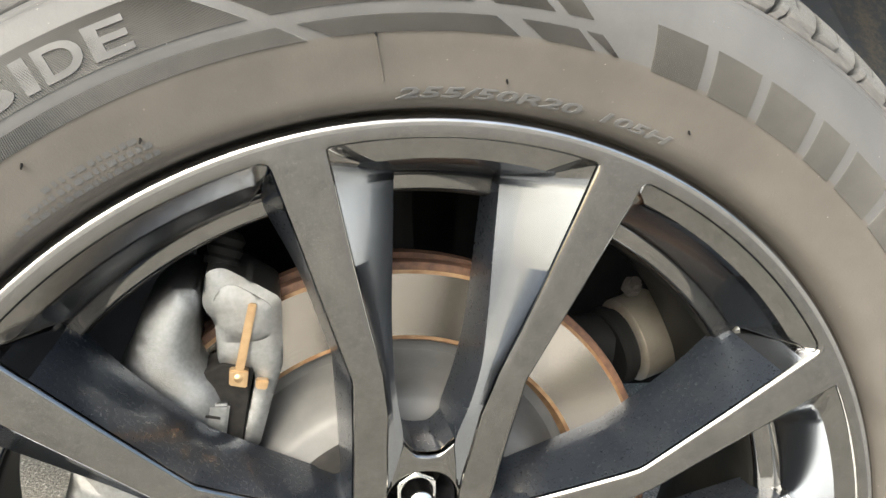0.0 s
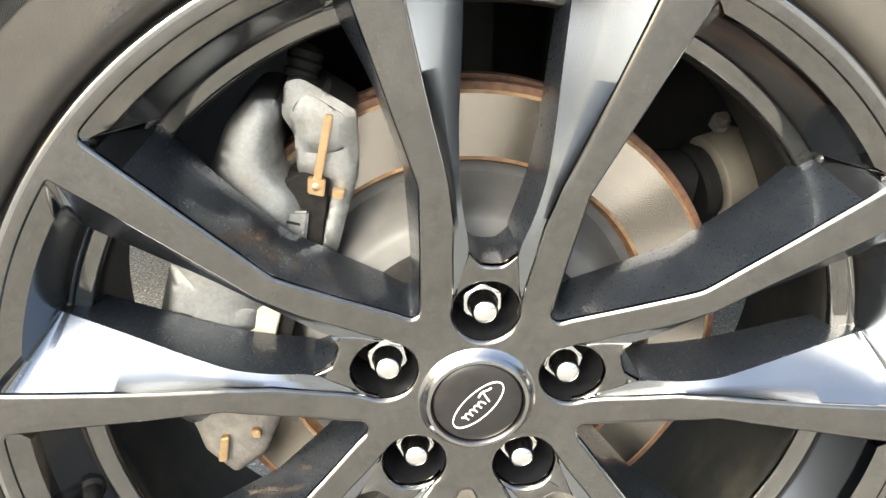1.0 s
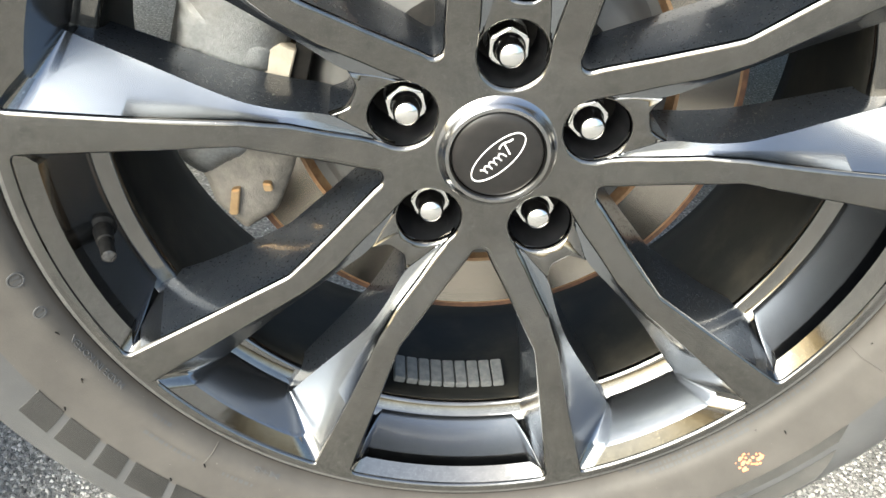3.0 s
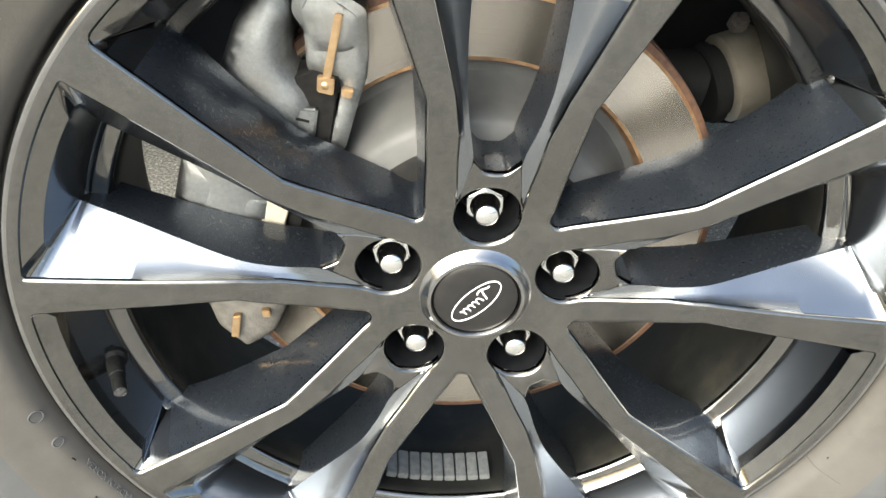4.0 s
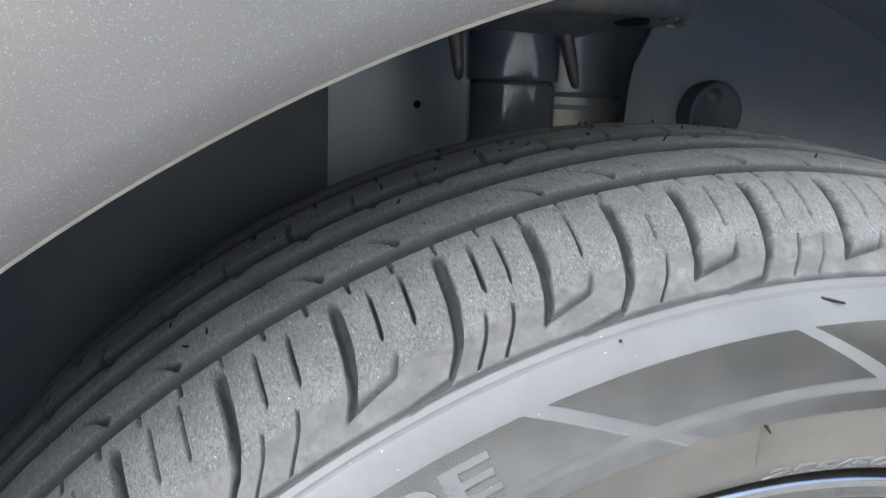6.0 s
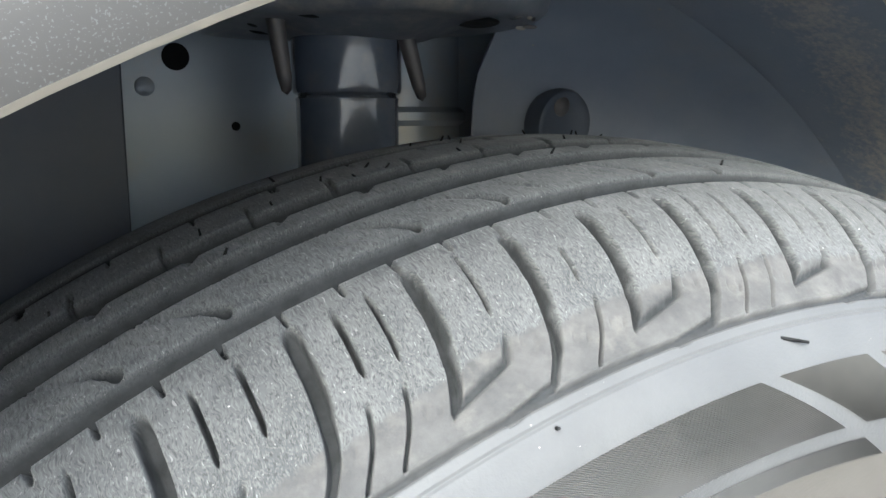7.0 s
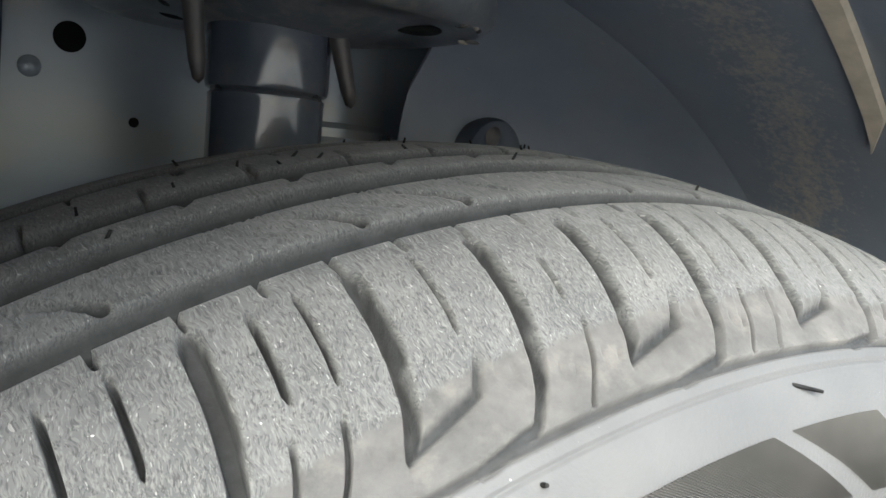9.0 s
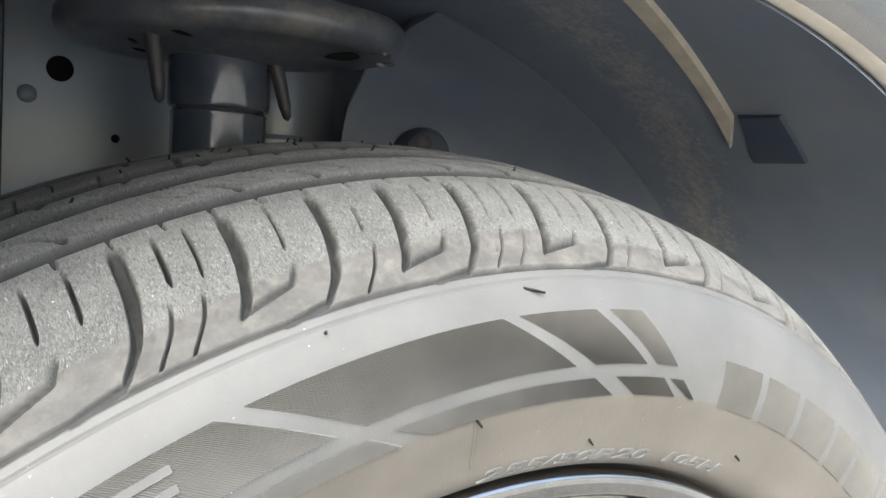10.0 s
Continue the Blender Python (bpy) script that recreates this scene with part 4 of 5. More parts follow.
        half = np.interp(s, [0.1616, 0.1632, 0.166, 0.170, 0.179], [0.16, 0.32, 0.30, 0.17, 0.10])
        deep = np.maximum(deep, gap(x, half, 0.09) * between(0.1618, 0.1795, 0.001) * np.interp(s, [0.162, 0.166, 0.179], [0.0048, 0.0042, 0.0018]))
        for d0 in (2.4, 6.0):
            stroke(c + d0, 0.1652, c + d0 + 1.6, 0.1742, 0.0005, 0.0015, 0.0005)
            stroke(c + d0 + 1.1, 0.1765, c + d0 + 2.2, 0.1812, 0.0004, 0.0012, 0.0005)
        for d0 in (0.6, 4.7):
            stroke(c + d0 - 1.3, 0.2036, c + d0 - 0.55, 0.1985, 0.0008, 0.003, 0.0006)
            stroke(c + d0 + 0.5, 0.1895, c + d0 + 1.4, 0.1950, 0.0004, 0.0012, 0.0005)
            stroke(c + d0, 0.2130, c + d0 - 0.3, 0.2240, 0.0007, 0.003, 0.0006)
            stroke(c + d0 + 2.0, 0.2330, c + d0 + 1.8, 0.2420, 0.0007, 0.003, 0.0006)
    # small round marks on the shoulder
    for i, (a, kind) in enumerate(GROOVES):
        for da, ss in (((2.3, 0.1070),) if kind == "hook" else ((2.15, 0.1114), (0.2, 0.1068))):
            x = (np.mod(theta - a - da + 180, 360) - 180) * arc_len
            dist = np.hypot(x, s - ss)
            deep += np.clip((0.0005 - np.abs(dist - 0.0019)) / 0.0003, 0, 1) * 0.0011
    for _ in range(2):
        blur = 0.25 * deep[:, :-2] + 0.5 * deep[:, 1:-1] + 0.25 * deep[:, 2:]
        deep[:, 1:-1] = np.where(s[:, 1:-1] > 0.1010, blur, deep[:, 1:-1])
    # how far the grooves' painted shade and unscuffed rubber show, by depth
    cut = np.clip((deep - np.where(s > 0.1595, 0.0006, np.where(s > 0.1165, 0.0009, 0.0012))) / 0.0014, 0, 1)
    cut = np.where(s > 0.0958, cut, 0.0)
    smooth = np.clip((worn_line(u) - s) / 0.0009 + 0.5, 0, 1)
    rr, yy = r - nr * deep, y - ny * deep
    t = np.radians(theta + SPIN)
    x, z = rr * np.cos(t), HUB.z + rr * np.sin(t)
    # the tyre stands flat on the ground and bulges a little there
    sunk = np.clip(0.006 - z, 0, None)
    yy = yy + np.sign(yy - 0.0625) * sunk * 0.45
    z = np.maximum(z, -0.0110)
    n, m = u.shape
    verts = np.stack([x, yy, z], -1).reshape(-1, 3)
    i, j = np.meshgrid(np.arange(n), np.arange(m - 1), indexing="ij")
    k = (i + 1) % n
    quads = np.stack([i * m + j, k * m + j, k * m + j + 1, i * m + j + 1], -1).reshape(-1, 4)
    sq = s[:, :-1]
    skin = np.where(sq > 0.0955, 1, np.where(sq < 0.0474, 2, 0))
    skin = skin.reshape(-1)
    me = bpy.data.meshes.new("casing")
    me.vertices.add(len(verts))
    me.vertices.foreach_set("co", verts.ravel())
    me.loops.add(len(quads) * 4)
    me.loops.foreach_set("vertex_index", quads.ravel().astype(np.int32))
    me.polygons.add(len(quads))
    me.polygons.foreach_set("loop_start", np.arange(0, len(quads) * 4, 4, dtype=np.int32))
    me.materials.append(sidewall_rubber)
    me.materials.append(tread_rubber)
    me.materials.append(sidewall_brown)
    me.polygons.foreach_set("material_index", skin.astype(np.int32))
    me.polygons.foreach_set("use_smooth", np.ones(len(quads), dtype=bool))
    me.update(calc_edges=True)
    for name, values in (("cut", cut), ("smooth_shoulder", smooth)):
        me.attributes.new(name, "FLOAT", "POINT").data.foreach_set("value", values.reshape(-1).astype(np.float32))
    ob = new("casing", me)
    return ob


adopt(tyre_grid(), tyre)


def on_tyre(degrees, s, lift):
    """A place on the outer sidewall by angle and section length, lifted off it."""
    ss = np.array([s - 0.0006, s, s + 0.0006])
    r, y = smooth_curve(ss, TYRE_R), smooth_curve(ss, TYRE_Y)
    dr, dy = r[2] - r[0], y[2] - y[0]
    ln = math.hypot(dr, dy)
    return polar(r[1] + lift * dy / ln, degrees + SPIN, y[1] - lift * dr / ln)


def hatch_panel(a0, a1, b0, b1, s0, s1, pitch=0.16):
    """A field of fine ribs between the lengths s0 and s1; a: angles at s1 (outer edge), b: angles at s0."""
    n = max(4, round(abs(((a0 - a1) + (b0 - b1)) / 2) / pitch)) * 2
    rows = 4
    verts, faces = [], []
    for i in range(n + 1):
        f = i / n
        lift = 0.00085 if i % 2 else 0.00006
        for j in range(rows + 1):
            g = j / rows
            top, low = a0 + (a1 - a0) * f, b0 + (b1 - b0) * f
            verts.append(on_tyre(low + (top - low) * g, s0 + (s1 - s0) * g, lift))
    for i in range(n):
        for j in range(rows):
            a = i * (rows + 1) + j
            faces.append((a, a + rows + 1, a + rows + 2, a + 1))
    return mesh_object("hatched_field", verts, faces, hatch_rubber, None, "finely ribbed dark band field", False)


UP0, UP1, LO0, LO1 = 0.0612, 0.0802, 0.0490, 0.0562
for turn_deg in (0.0, -180.0):
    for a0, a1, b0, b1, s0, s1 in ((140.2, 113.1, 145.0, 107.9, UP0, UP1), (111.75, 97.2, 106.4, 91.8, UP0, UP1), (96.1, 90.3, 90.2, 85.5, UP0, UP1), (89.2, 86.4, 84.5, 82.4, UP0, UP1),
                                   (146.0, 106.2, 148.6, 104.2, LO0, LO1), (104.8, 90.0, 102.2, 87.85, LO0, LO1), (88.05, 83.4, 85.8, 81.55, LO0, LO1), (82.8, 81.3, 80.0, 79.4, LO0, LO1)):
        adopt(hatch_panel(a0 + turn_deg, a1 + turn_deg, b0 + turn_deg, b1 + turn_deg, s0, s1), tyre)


def tyre_text(words, a_start, a_end, s0, s1, name, mat, lift=0.0007, thick=0.0, shear=0.0):
    """Moulded letters along the sidewall, from one angle to another."""
    cu = bpy.data.curves.new(name, "FONT")
    cu.body, cu.offset, cu.shear, cu.resolution_u = words, thick, shear, 4
    ob = new(name, cu)
    bpy.context.view_layer.update()
    me = bpy.data.meshes.new_from_object(ob.evaluated_get(bpy.context.evaluated_depsgraph_get()))
    bpy.data.objects.remove(ob)
    co = np.array([v.co[:2] for v in me.vertices])
    lo, hi = co.min(0), co.max(0)
    bm = bmesh.new()
    bm.from_mesh(me)
    bmesh.ops.triangulate(bm, faces=bm.faces)
    edge_loop = [e for e in bm.edges if e.is_boundary]
    got = bmesh.ops.extrude_edge_only(bm, edges=edge_loop)
    low = {g for g in got["geom"] if isinstance(g, bmesh.types.BMVert)}
    for v in bm.verts:
        f = (v.co - Vector((lo[0], lo[1], 0)))
        a = a_start + (a_end - a_start) * f.x / (hi[0] - lo[0])
        s = s0 + (s1 - s0) * f.y / (hi[1] - lo[1])
        v.co = on_tyre(a, s, -0.0004 if v in low else lift)
    bpy.data.meshes.remove(me)
    return part(name, bm, mat, None, "", 30.0)


for ch, a0, a1 in (("O", 137.0, 133.5), ("U", 133.1, 130.1), ("T", 129.9, 126.9), ("S", 126.6, 123.7), ("I", 123.1, 122.1), ("D", 121.6, 118.6), ("E", 118.2, 115.4)):
    adopt(tyre_text(ch, a0, a1, 0.0634, 0.0762, "letter", sidewall_rubber, 0.0010, 0.025), tyre)
adopt(tyre_text("255/50R20", 97.6, 80.4, 0.0186, 0.0242, "size_marking", sidewall_rubber, 0.0006, 0.02, 0.2), tyre)
adopt(tyre_text("105H", 78.3, 70.9, 0.0186, 0.0242, "size_marking", sidewall_rubber, 0.0006, 0.02, 0.2), tyre)


def slant_block(a0, a1, s0, s1, lean):
    """A plain slanted block in place of one character of the maker's lettering."""
    return hatch_panel(a0 + lean, a1 + lean, a0, a1, s0, s1)


for base in (76.4, 242.0):
    for i, w in enumerate((4.6, 4.4, 5.0, 3.4, 4.6, 4.2)):
        a = base - sum((4.6, 4.4, 5.0, 3.4, 4.6, 4.2)[:i]) - 1.0 * i
        bl = slant_block(a, a - w, 0.0480, 0.0670, 1.0)
        bl.name = "block_mark"
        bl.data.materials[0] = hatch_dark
        bl["label"] = "plain dark moulded block mark"
        adopt(bl, tyre)
# rows of small moulded print that cannot be read
for a0, a1, s in ((131.0, 117.5, 0.0205), (129.5, 118.0, 0.0250), (127.0, 119.5, 0.0292), (33.0, 21.0, 0.0225), (-128.0, -136.0, 0.026), (-119.0, -124.0, 0.026), (-28.0, -62.0, 0.0045), (-30.0, -60.0, 0.0085),
                 (-42.0, -58.0, 0.0125), (-133.7, -137.0, 0.0140)):
    a, rr = a0, random.Random(int(s * 1e4))
    bm = bmesh.new()
    while a > a1:
        w = rr.uniform(0.25, 0.8)
        vs = [bm.verts.new(on_tyre(q, t, 0.0004)) for q, t in ((a, s), (a - w, s), (a - w, s + 0.0026), (a, s + 0.0026))]
        bm.faces.new(vs)
        a -= w + rr.uniform(0.12, 0.35)
    adopt(part("moulded_print", bm, sidewall_rubber, None), tyre)

for words, a0, a1, s0, s1 in (("MADE IN KOREA", -142.5, -152.4, 0.0108, 0.0150), ("M+S", -116.0, -119.9, 0.0132, 0.0172)):
    adopt(tyre_text(words, a0, a1, s0, s1, "moulded_words", sidewall_rubber, 0.0006, 0.01), tyre)


def moulded_ring(a, s, radius):
    """A small raised ring with a bar inside, moulded on the sidewall."""
    bm = bmesh.new()
    rows = []
    for i in range(28):
        f = 2 * math.pi * i / 28
        rows.append([bm.verts.new(on_tyre(a + math.degrees(q * math.cos(f) / 0.30), s + q * math.sin(f), lift)) for q, lift in ((radius, 0.0), (radius - 0.0003, 0.0006), (radius - 0.0010, 0.0006), (radius - 0.0013, 0.0))])
    for p, q in zip(rows, rows[1:] + rows[:1]):
        for j in range(3):
            bm.faces.new((p[j], p[j + 1], q[j + 1], q[j]))
    for d0, d1 in ((-0.5, -0.15), (0.1, 0.5)):
        vs = [bm.verts.new(on_tyre(a + math.degrees(radius * x / 0.30), s + radius * z, 0.0006)) for x, z in ((d0, -0.5), (d1, -0.5), (d1, 0.5), (d0, 0.5))]
        bm.faces.new(vs)
    return part("moulded_ring", bm, sidewall_rubber, None)


adopt(moulded_ring(-162.7, 0.0190, 0.0052), tyre)
adopt(moulded_ring(-157.6, 0.0180, 0.0042), tyre)
# rubber nibs, loose hairs and mould seams
for a, s, along, out in ((95.3, 0.0893, -1.1, 0.002), (-154.3, 0.0182, 0.1, 0.004), (-147.2, 0.0261, 0.1, 0.004), (-145.5, 0.0458, 0.1, 0.003), (-129.1, 0.0465, 0.1, 0.003), (-126.6, 0.0270, 0.1, 0.004),
                         (-38.2, 0.0281, 0.1, 0.004), (-41.3, 0.0169, 0.1, 0.004), (-21.0, 0.0165, 0.1, 0.003), (99.1, 0.0490, 0.1, 0.004), (118.5, 0.0300, 0.1, 0.003), (126.5, 0.0440, 0.1, 0.003), (88.0, 0.0290, 0.1, 0.003),
                         (107.0, 0.0900, 0.1, 0.002), (70.0, 0.0300, 0.1, 0.003)):
    bm = bmesh.new()
    rod(bm, on_tyre(a, s, -0.0004), on_tyre(a + along, s - abs(along) * 0.0027, out), 0.00055, 0.00040, 8)
    adopt(part("rubber_nib", bm, valve_rubber, None, "short black rubber nib"), tyre)
rr = random.Random(21)
for i in range(26):
    a, s = rr.uniform(82, 128), rr.choice((0.1700, 0.1930, 0.1980, 0.2170, 0.2250, 0.2330, 0.2380, 0.2520))
    bm = bmesh.new()
    rod(bm, on_tyre(a, s, -0.0003), on_tyre(a + rr.uniform(-0.3, 0.3), s, rr.uniform(0.0010, 0.0022)), 0.00050, 0.00035, 6)
    adopt(part("rubber_nib", bm, valve_rubber, None, "short black rubber nib"), tyre)
for a, b, s0, s1 in ((99.15, 98.6, 0.0484, 0.0279), (-23.5, -23.3, 0.0060, 0.0360), (-126.4, -126.7, 0.0090, 0.0270)):
    bm = bmesh.new()
    pts = [on_tyre(a + (b - a) * f, s0 + (s1 - s0) * f, 0.0001) for f in np.linspace(0, 1, 9)]
    for p, q in zip(pts, pts[1:]):
        rod(bm, p, q, 0.0005, steps=8, caps=False)
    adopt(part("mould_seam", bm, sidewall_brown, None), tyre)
rr = random.Random(9)
bm = bmesh.new()
for i in range(40):
    q, f = 0.0085 * math.sqrt(rr.random()), rr.uniform(0, 2 * math.pi)
    a, s, w = -44.7 + math.degrees(q * 1.2 * math.cos(f) / 0.30), 0.0345 + q * 0.8 * math.sin(f), rr.uniform(0.0007, 0.0017)
    bm.faces.new([bm.verts.new(on_tyre(a + math.degrees(w * math.cos(k * 1.05 + i) * rr.uniform(0.6, 1.2) / 0.30), s + w * math.sin(k * 1.05 + i) * rr.uniform(0.6, 1.2), 0.0004 + i * 0.000004)) for k in range(6)])
adopt(part("paint_mark", bm, paint_orange, None, "orange chalk paint mark"), tyre)

# ---- brake ----
disc = thing("brake_disc", polar(0, 0, 0.07), "brushed steel brake disc with rusty edges behind the spokes", "brake disc")
adopt(lathe("friction_ring", [(0.1300, 0.0600), (0.1690, 0.0600)], disc_steel, 200, label="brushed bare steel ring"), disc)
adopt(lathe("worn_edge", [(0.1690, 0.0600), (0.1705, 0.0603), (0.1712, 0.0609)], rust_edge, 160, label="tan rust line"), disc)
adopt(lathe("outer_edge", [(0.1712, 0.0609), (0.1740, 0.0612), (0.1756, 0.0620), (0.1760, 0.0635), (0.1760, 0.0700), (0.170, 0.0705), (0.170, 0.083), (0.176, 0.0835), (0.176, 0.092), (0.13, 0.092)], rust_dark, 160,
            label="dark rusty outer edge"), disc)
adopt(lathe("inner_edge", [(0.1300, 0.0600), (0.1276, 0.0603), (0.1270, 0.0625), (0.1245, 0.068)], rust_edge, 120, label="rusty inner edge"), disc)
adopt(lathe("hat", [(0.1245, 0.068), (0.118, 0.068), (0.1120, 0.060), (0.1070, 0.045), (0.1030, 0.033), (0.0980, 0.029), (0.070, 0.0285), (0.03, 0.0285)], hat_grey, 120, label="dull grey disc hat"), disc)

caliper = thing("brake_caliper", (-0.14, 0.07, 0.42), "cast iron sliding brake caliper with brass spring clips, over the disc", "brake caliper")
bracket = [(-0.1135, 0.5426), (-0.1047, 0.5450), (-0.0881, 0.5359), (-0.0737, 0.5277), (-0.0720, 0.4892), (-0.0775, 0.4701), (-0.0850, 0.4380), (-0.0960, 0.4380), (-0.0887, 0.4699), (-0.0874, 0.4842),
           (-0.1039, 0.4863), (-0.1077, 0.4908), (-0.1087, 0.5135), (-0.1158, 0.5232)]
adopt(pillow("upper_bracket", bracket, 0.0365, 0.0026, 0.004, 0.088, cast_iron, "rough grey cast upper bracket"), caliper)
adopt(pillow("bracket_boss", [(-0.1105, 0.5265), (-0.1048, 0.5352), (-0.0985, 0.5360), (-0.0880, 0.5302), (-0.0788, 0.5240), (-0.0780, 0.5068), (-0.0860, 0.5030), (-0.1052, 0.5026), (-0.1066, 0.5140)], 0.0338, 0.0020, 0.002, 0.05, cast_iron), caliper)
adopt(part("boot", turned((-0.1065, 0.056, 0.5400), (-0.1010, 0.062, 0.5600), [(0.0, 0.0095), (0.004, 0.0105), (0.006, 0.0090), (0.010, 0.0105), (0.012, 0.0090), (0.016, 0.0100), (0.020, 0.0070), (0.021, 0.0)], 24), under_black, None,
           "black ribbed rubber boot"), caliper)
body = [(-0.1562, 0.4928), (-0.1473, 0.5175), (-0.1318, 0.5341), (-0.1184, 0.5330), (-0.1156, 0.5249), (-0.1186, 0.5094), (-0.1167, 0.5027), (-0.1187, 0.4947), (-0.1125, 0.4844), (-0.1040, 0.4764), (-0.1020, 0.4656),
        (-0.1100, 0.4300), (-0.1250, 0.4010), (-0.1300, 0.3820), (-0.1500, 0.3300), (-0.1800, 0.3120), (-0.1945, 0.3226), (-0.1965, 0.3600), (-0.1940, 0.3950), (-0.1840, 0.4340)]
adopt(pillow("body", body, 0.0380, 0.0110, 0.026, 0.105, cast_iron, "smooth grey cast caliper body", 0.0028), caliper)
adopt(pillow("piston_housing", [(-0.1843, 0.4330), (-0.1905, 0.3926), (-0.1528, 0.3835), (-0.1325, 0.3825), (-0.1285, 0.4061), (-0.1594, 0.4235)], 0.0340, 0.0065, 0.009, 0.05, cast_iron, "flat grey cast housing"), caliper)
adopt(part("slot_plate", prism([(-0.1322, 0.4683), (-0.1010, 0.4677), (-0.1031, 0.4482), (-0.1120, 0.4300), (-0.1300, 0.4300)], 0.0305, 0.040, 0.0015, 2), cast_iron, None, "flat cast plate"), caliper)
lower = [(-0.1880, 0.3500), (-0.1880, 0.3226), (-0.1794, 0.3080), (-0.1745, 0.2890), (-0.1554, 0.2686), (-0.1340, 0.2852), (-0.1227, 0.3165), (-0.1180, 0.3400), (-0.1300, 0.3700)]
adopt(pillow("lower_bracket", lower, 0.0420, 0.0060, 0.010, 0.088, cast_dirty, "dirty dark cast lower bracket"), caliper)
for outline, y0 in (([(-0.0911, 0.5261), (-0.0866, 0.5257), (-0.0937, 0.4862), (-0.0985, 0.4866)], 0.0298), ([(-0.1012, 0.4887), (-0.0910, 0.4878), (-0.0920, 0.4775), (-0.1015, 0.4794)], 0.0292),
                    ([(-0.0872, 0.4820), (-0.0800, 0.4815), (-0.0813, 0.4760), (-0.0872, 0.4769)], 0.0290), ([(-0.1620, 0.3050), (-0.1565, 0.3060), (-0.1590, 0.2860), (-0.1645, 0.2860)], 0.0310),
                    ([(-0.1420, 0.3110), (-0.1365, 0.3110), (-0.1355, 0.3055), (-0.1410, 0.3050)], 0.0310)):
    adopt(part("spring_clip", prism(outline, y0, y0 + 0.0055, 0.0007, 2), clip_brass, None, "brass-coloured spring clip"), caliper)
adopt(part("rivet", turned((-0.0965, 0.0300, 0.4835), (-0.0965, 0.0282, 0.4835), [(0.0, 0.0027), (0.0010, 0.0024), (0.0016, 0.0012), (0.0017, 0.0)], 16), clip_brass, None, "brass rivet"), caliper)
adopt(part("brake_pad", prism([(-0.1045, 0.4905), (-0.0885, 0.4880), (-0.0940, 0.4400), (-0.1050, 0.4200), (-0.1150, 0.3700), (-0.1250, 0.3700), (-0.1120, 0.4500), (-0.1150, 0.4860)], 0.0345, 0.058, 0.001, 1), pad_black, None, "black brake pad edge"), caliper)
adopt(part("backing_plate", prism([(-0.1660, 0.3860), (-0.1248, 0.3770), (-0.1185, 0.4030), (-0.1280, 0.4060)], 0.0300, 0.040, 0.001, 1), pad_tan, None, "tan pad backing plate"), caliper)
adopt(part("slot", prism([(-0.1190, 0.4646), (-0.1049, 0.4613), (-0.1050, 0.4576), (-0.1192, 0.4603)], 0.0298, 0.0330, 0.0012, 2), pad_black, None, "black slot"), caliper)

# ---- behind the brake ----
link_can = thing("steering_link", (0.20, 0.15, 0.448), "bare metal cylinder of a suspension link beside the disc", "suspension link")
adopt(part("sleeve", turned((0.1900, 0.150, 0.4520), (0.2205, 0.154, 0.4615), [(0.0, 0.0), (0.0, 0.029), (0.002, 0.0325), (0.003, 0.0335), (0.030, 0.0335), (0.0318, 0.0320), (0.0319, 0.0)], 48), bare_metal, None), link_can)
adopt(part("collar", turned((0.1770, 0.148, 0.4480), (0.1900, 0.150, 0.4520), [(0.0, 0.0), (0.0, 0.028), (0.003, 0.031), (0.008, 0.031), (0.0085, 0.027), (0.0140, 0.027)], 40), under_black, None, "black collar"), link_can)
adopt(part("nut", turned((0.190, 0.146, 0.4960), (0.190, 0.136, 0.5060), [(0.0, 0.0075), (0.007, 0.0075), (0.0072, 0.0045), (0.013, 0.0042), (0.0132, 0.0)], 6), bolt_rusty, None, "dull steel nut"), link_can)
adopt(part("arm", turned((0.05, 0.17, 0.46), (0.178, 0.150, 0.450), [(0.0, 0.020), (0.10, 0.020), (0.125, 0.024), (0.1295, 0.024), (0.1296, 0.0)], 24), under_black, None, "black arm"), link_can)
knuckle = thing("knuckle", (0.0, 0.14, 0.365), "dark cast wheel carrier behind the disc", "wheel carrier")
adopt(part("carrier", prism([(-0.05, 0.46), (0.03, 0.50), (0.055, 0.46), (0.055, 0.42), (0.08, 0.32), (0.02, 0.27), (-0.07, 0.30)], 0.105, 0.17, 0.01, 2), under_black, None), knuckle)
adopt(part("upright", prism([(-0.030, 0.48), (-0.030, 0.60), (-0.010, 0.615), (0.012, 0.60), (0.020, 0.48)], 0.12, 0.17, 0.008, 2), under_black, None), knuckle)
adopt(part("pinch_bolt", turned((-0.030, 0.128, 0.592), (0.018, 0.118, 0.592), [(0.0, 0.0), (0.0, 0.009), (0.012, 0.009), (0.012, 0.0055), (0.040, 0.0055), (0.0405, 0.0)], 20), cast_dirty, None, "dull grey pinch bolt"), knuckle)

# ---- strut ----
strut = thing("suspension_strut", (-0.027, 0.232, 0.40), "black steel suspension strut with spring seat above the tyre", "suspension strut")
adopt(part("tube", turned((-0.027, 0.232, 0.56), (-0.027, 0.232, 0.84), [(0.0, 0.0285), (0.2155, 0.0285), (0.2180, 0.0288), (0.2195, 0.0272), (0.2210, 0.0298), (0.2235, 0.0304), (0.2600, 0.0304), (0.28, 0.0304)], 48), strut_black, None, "glossy black tube"), strut)
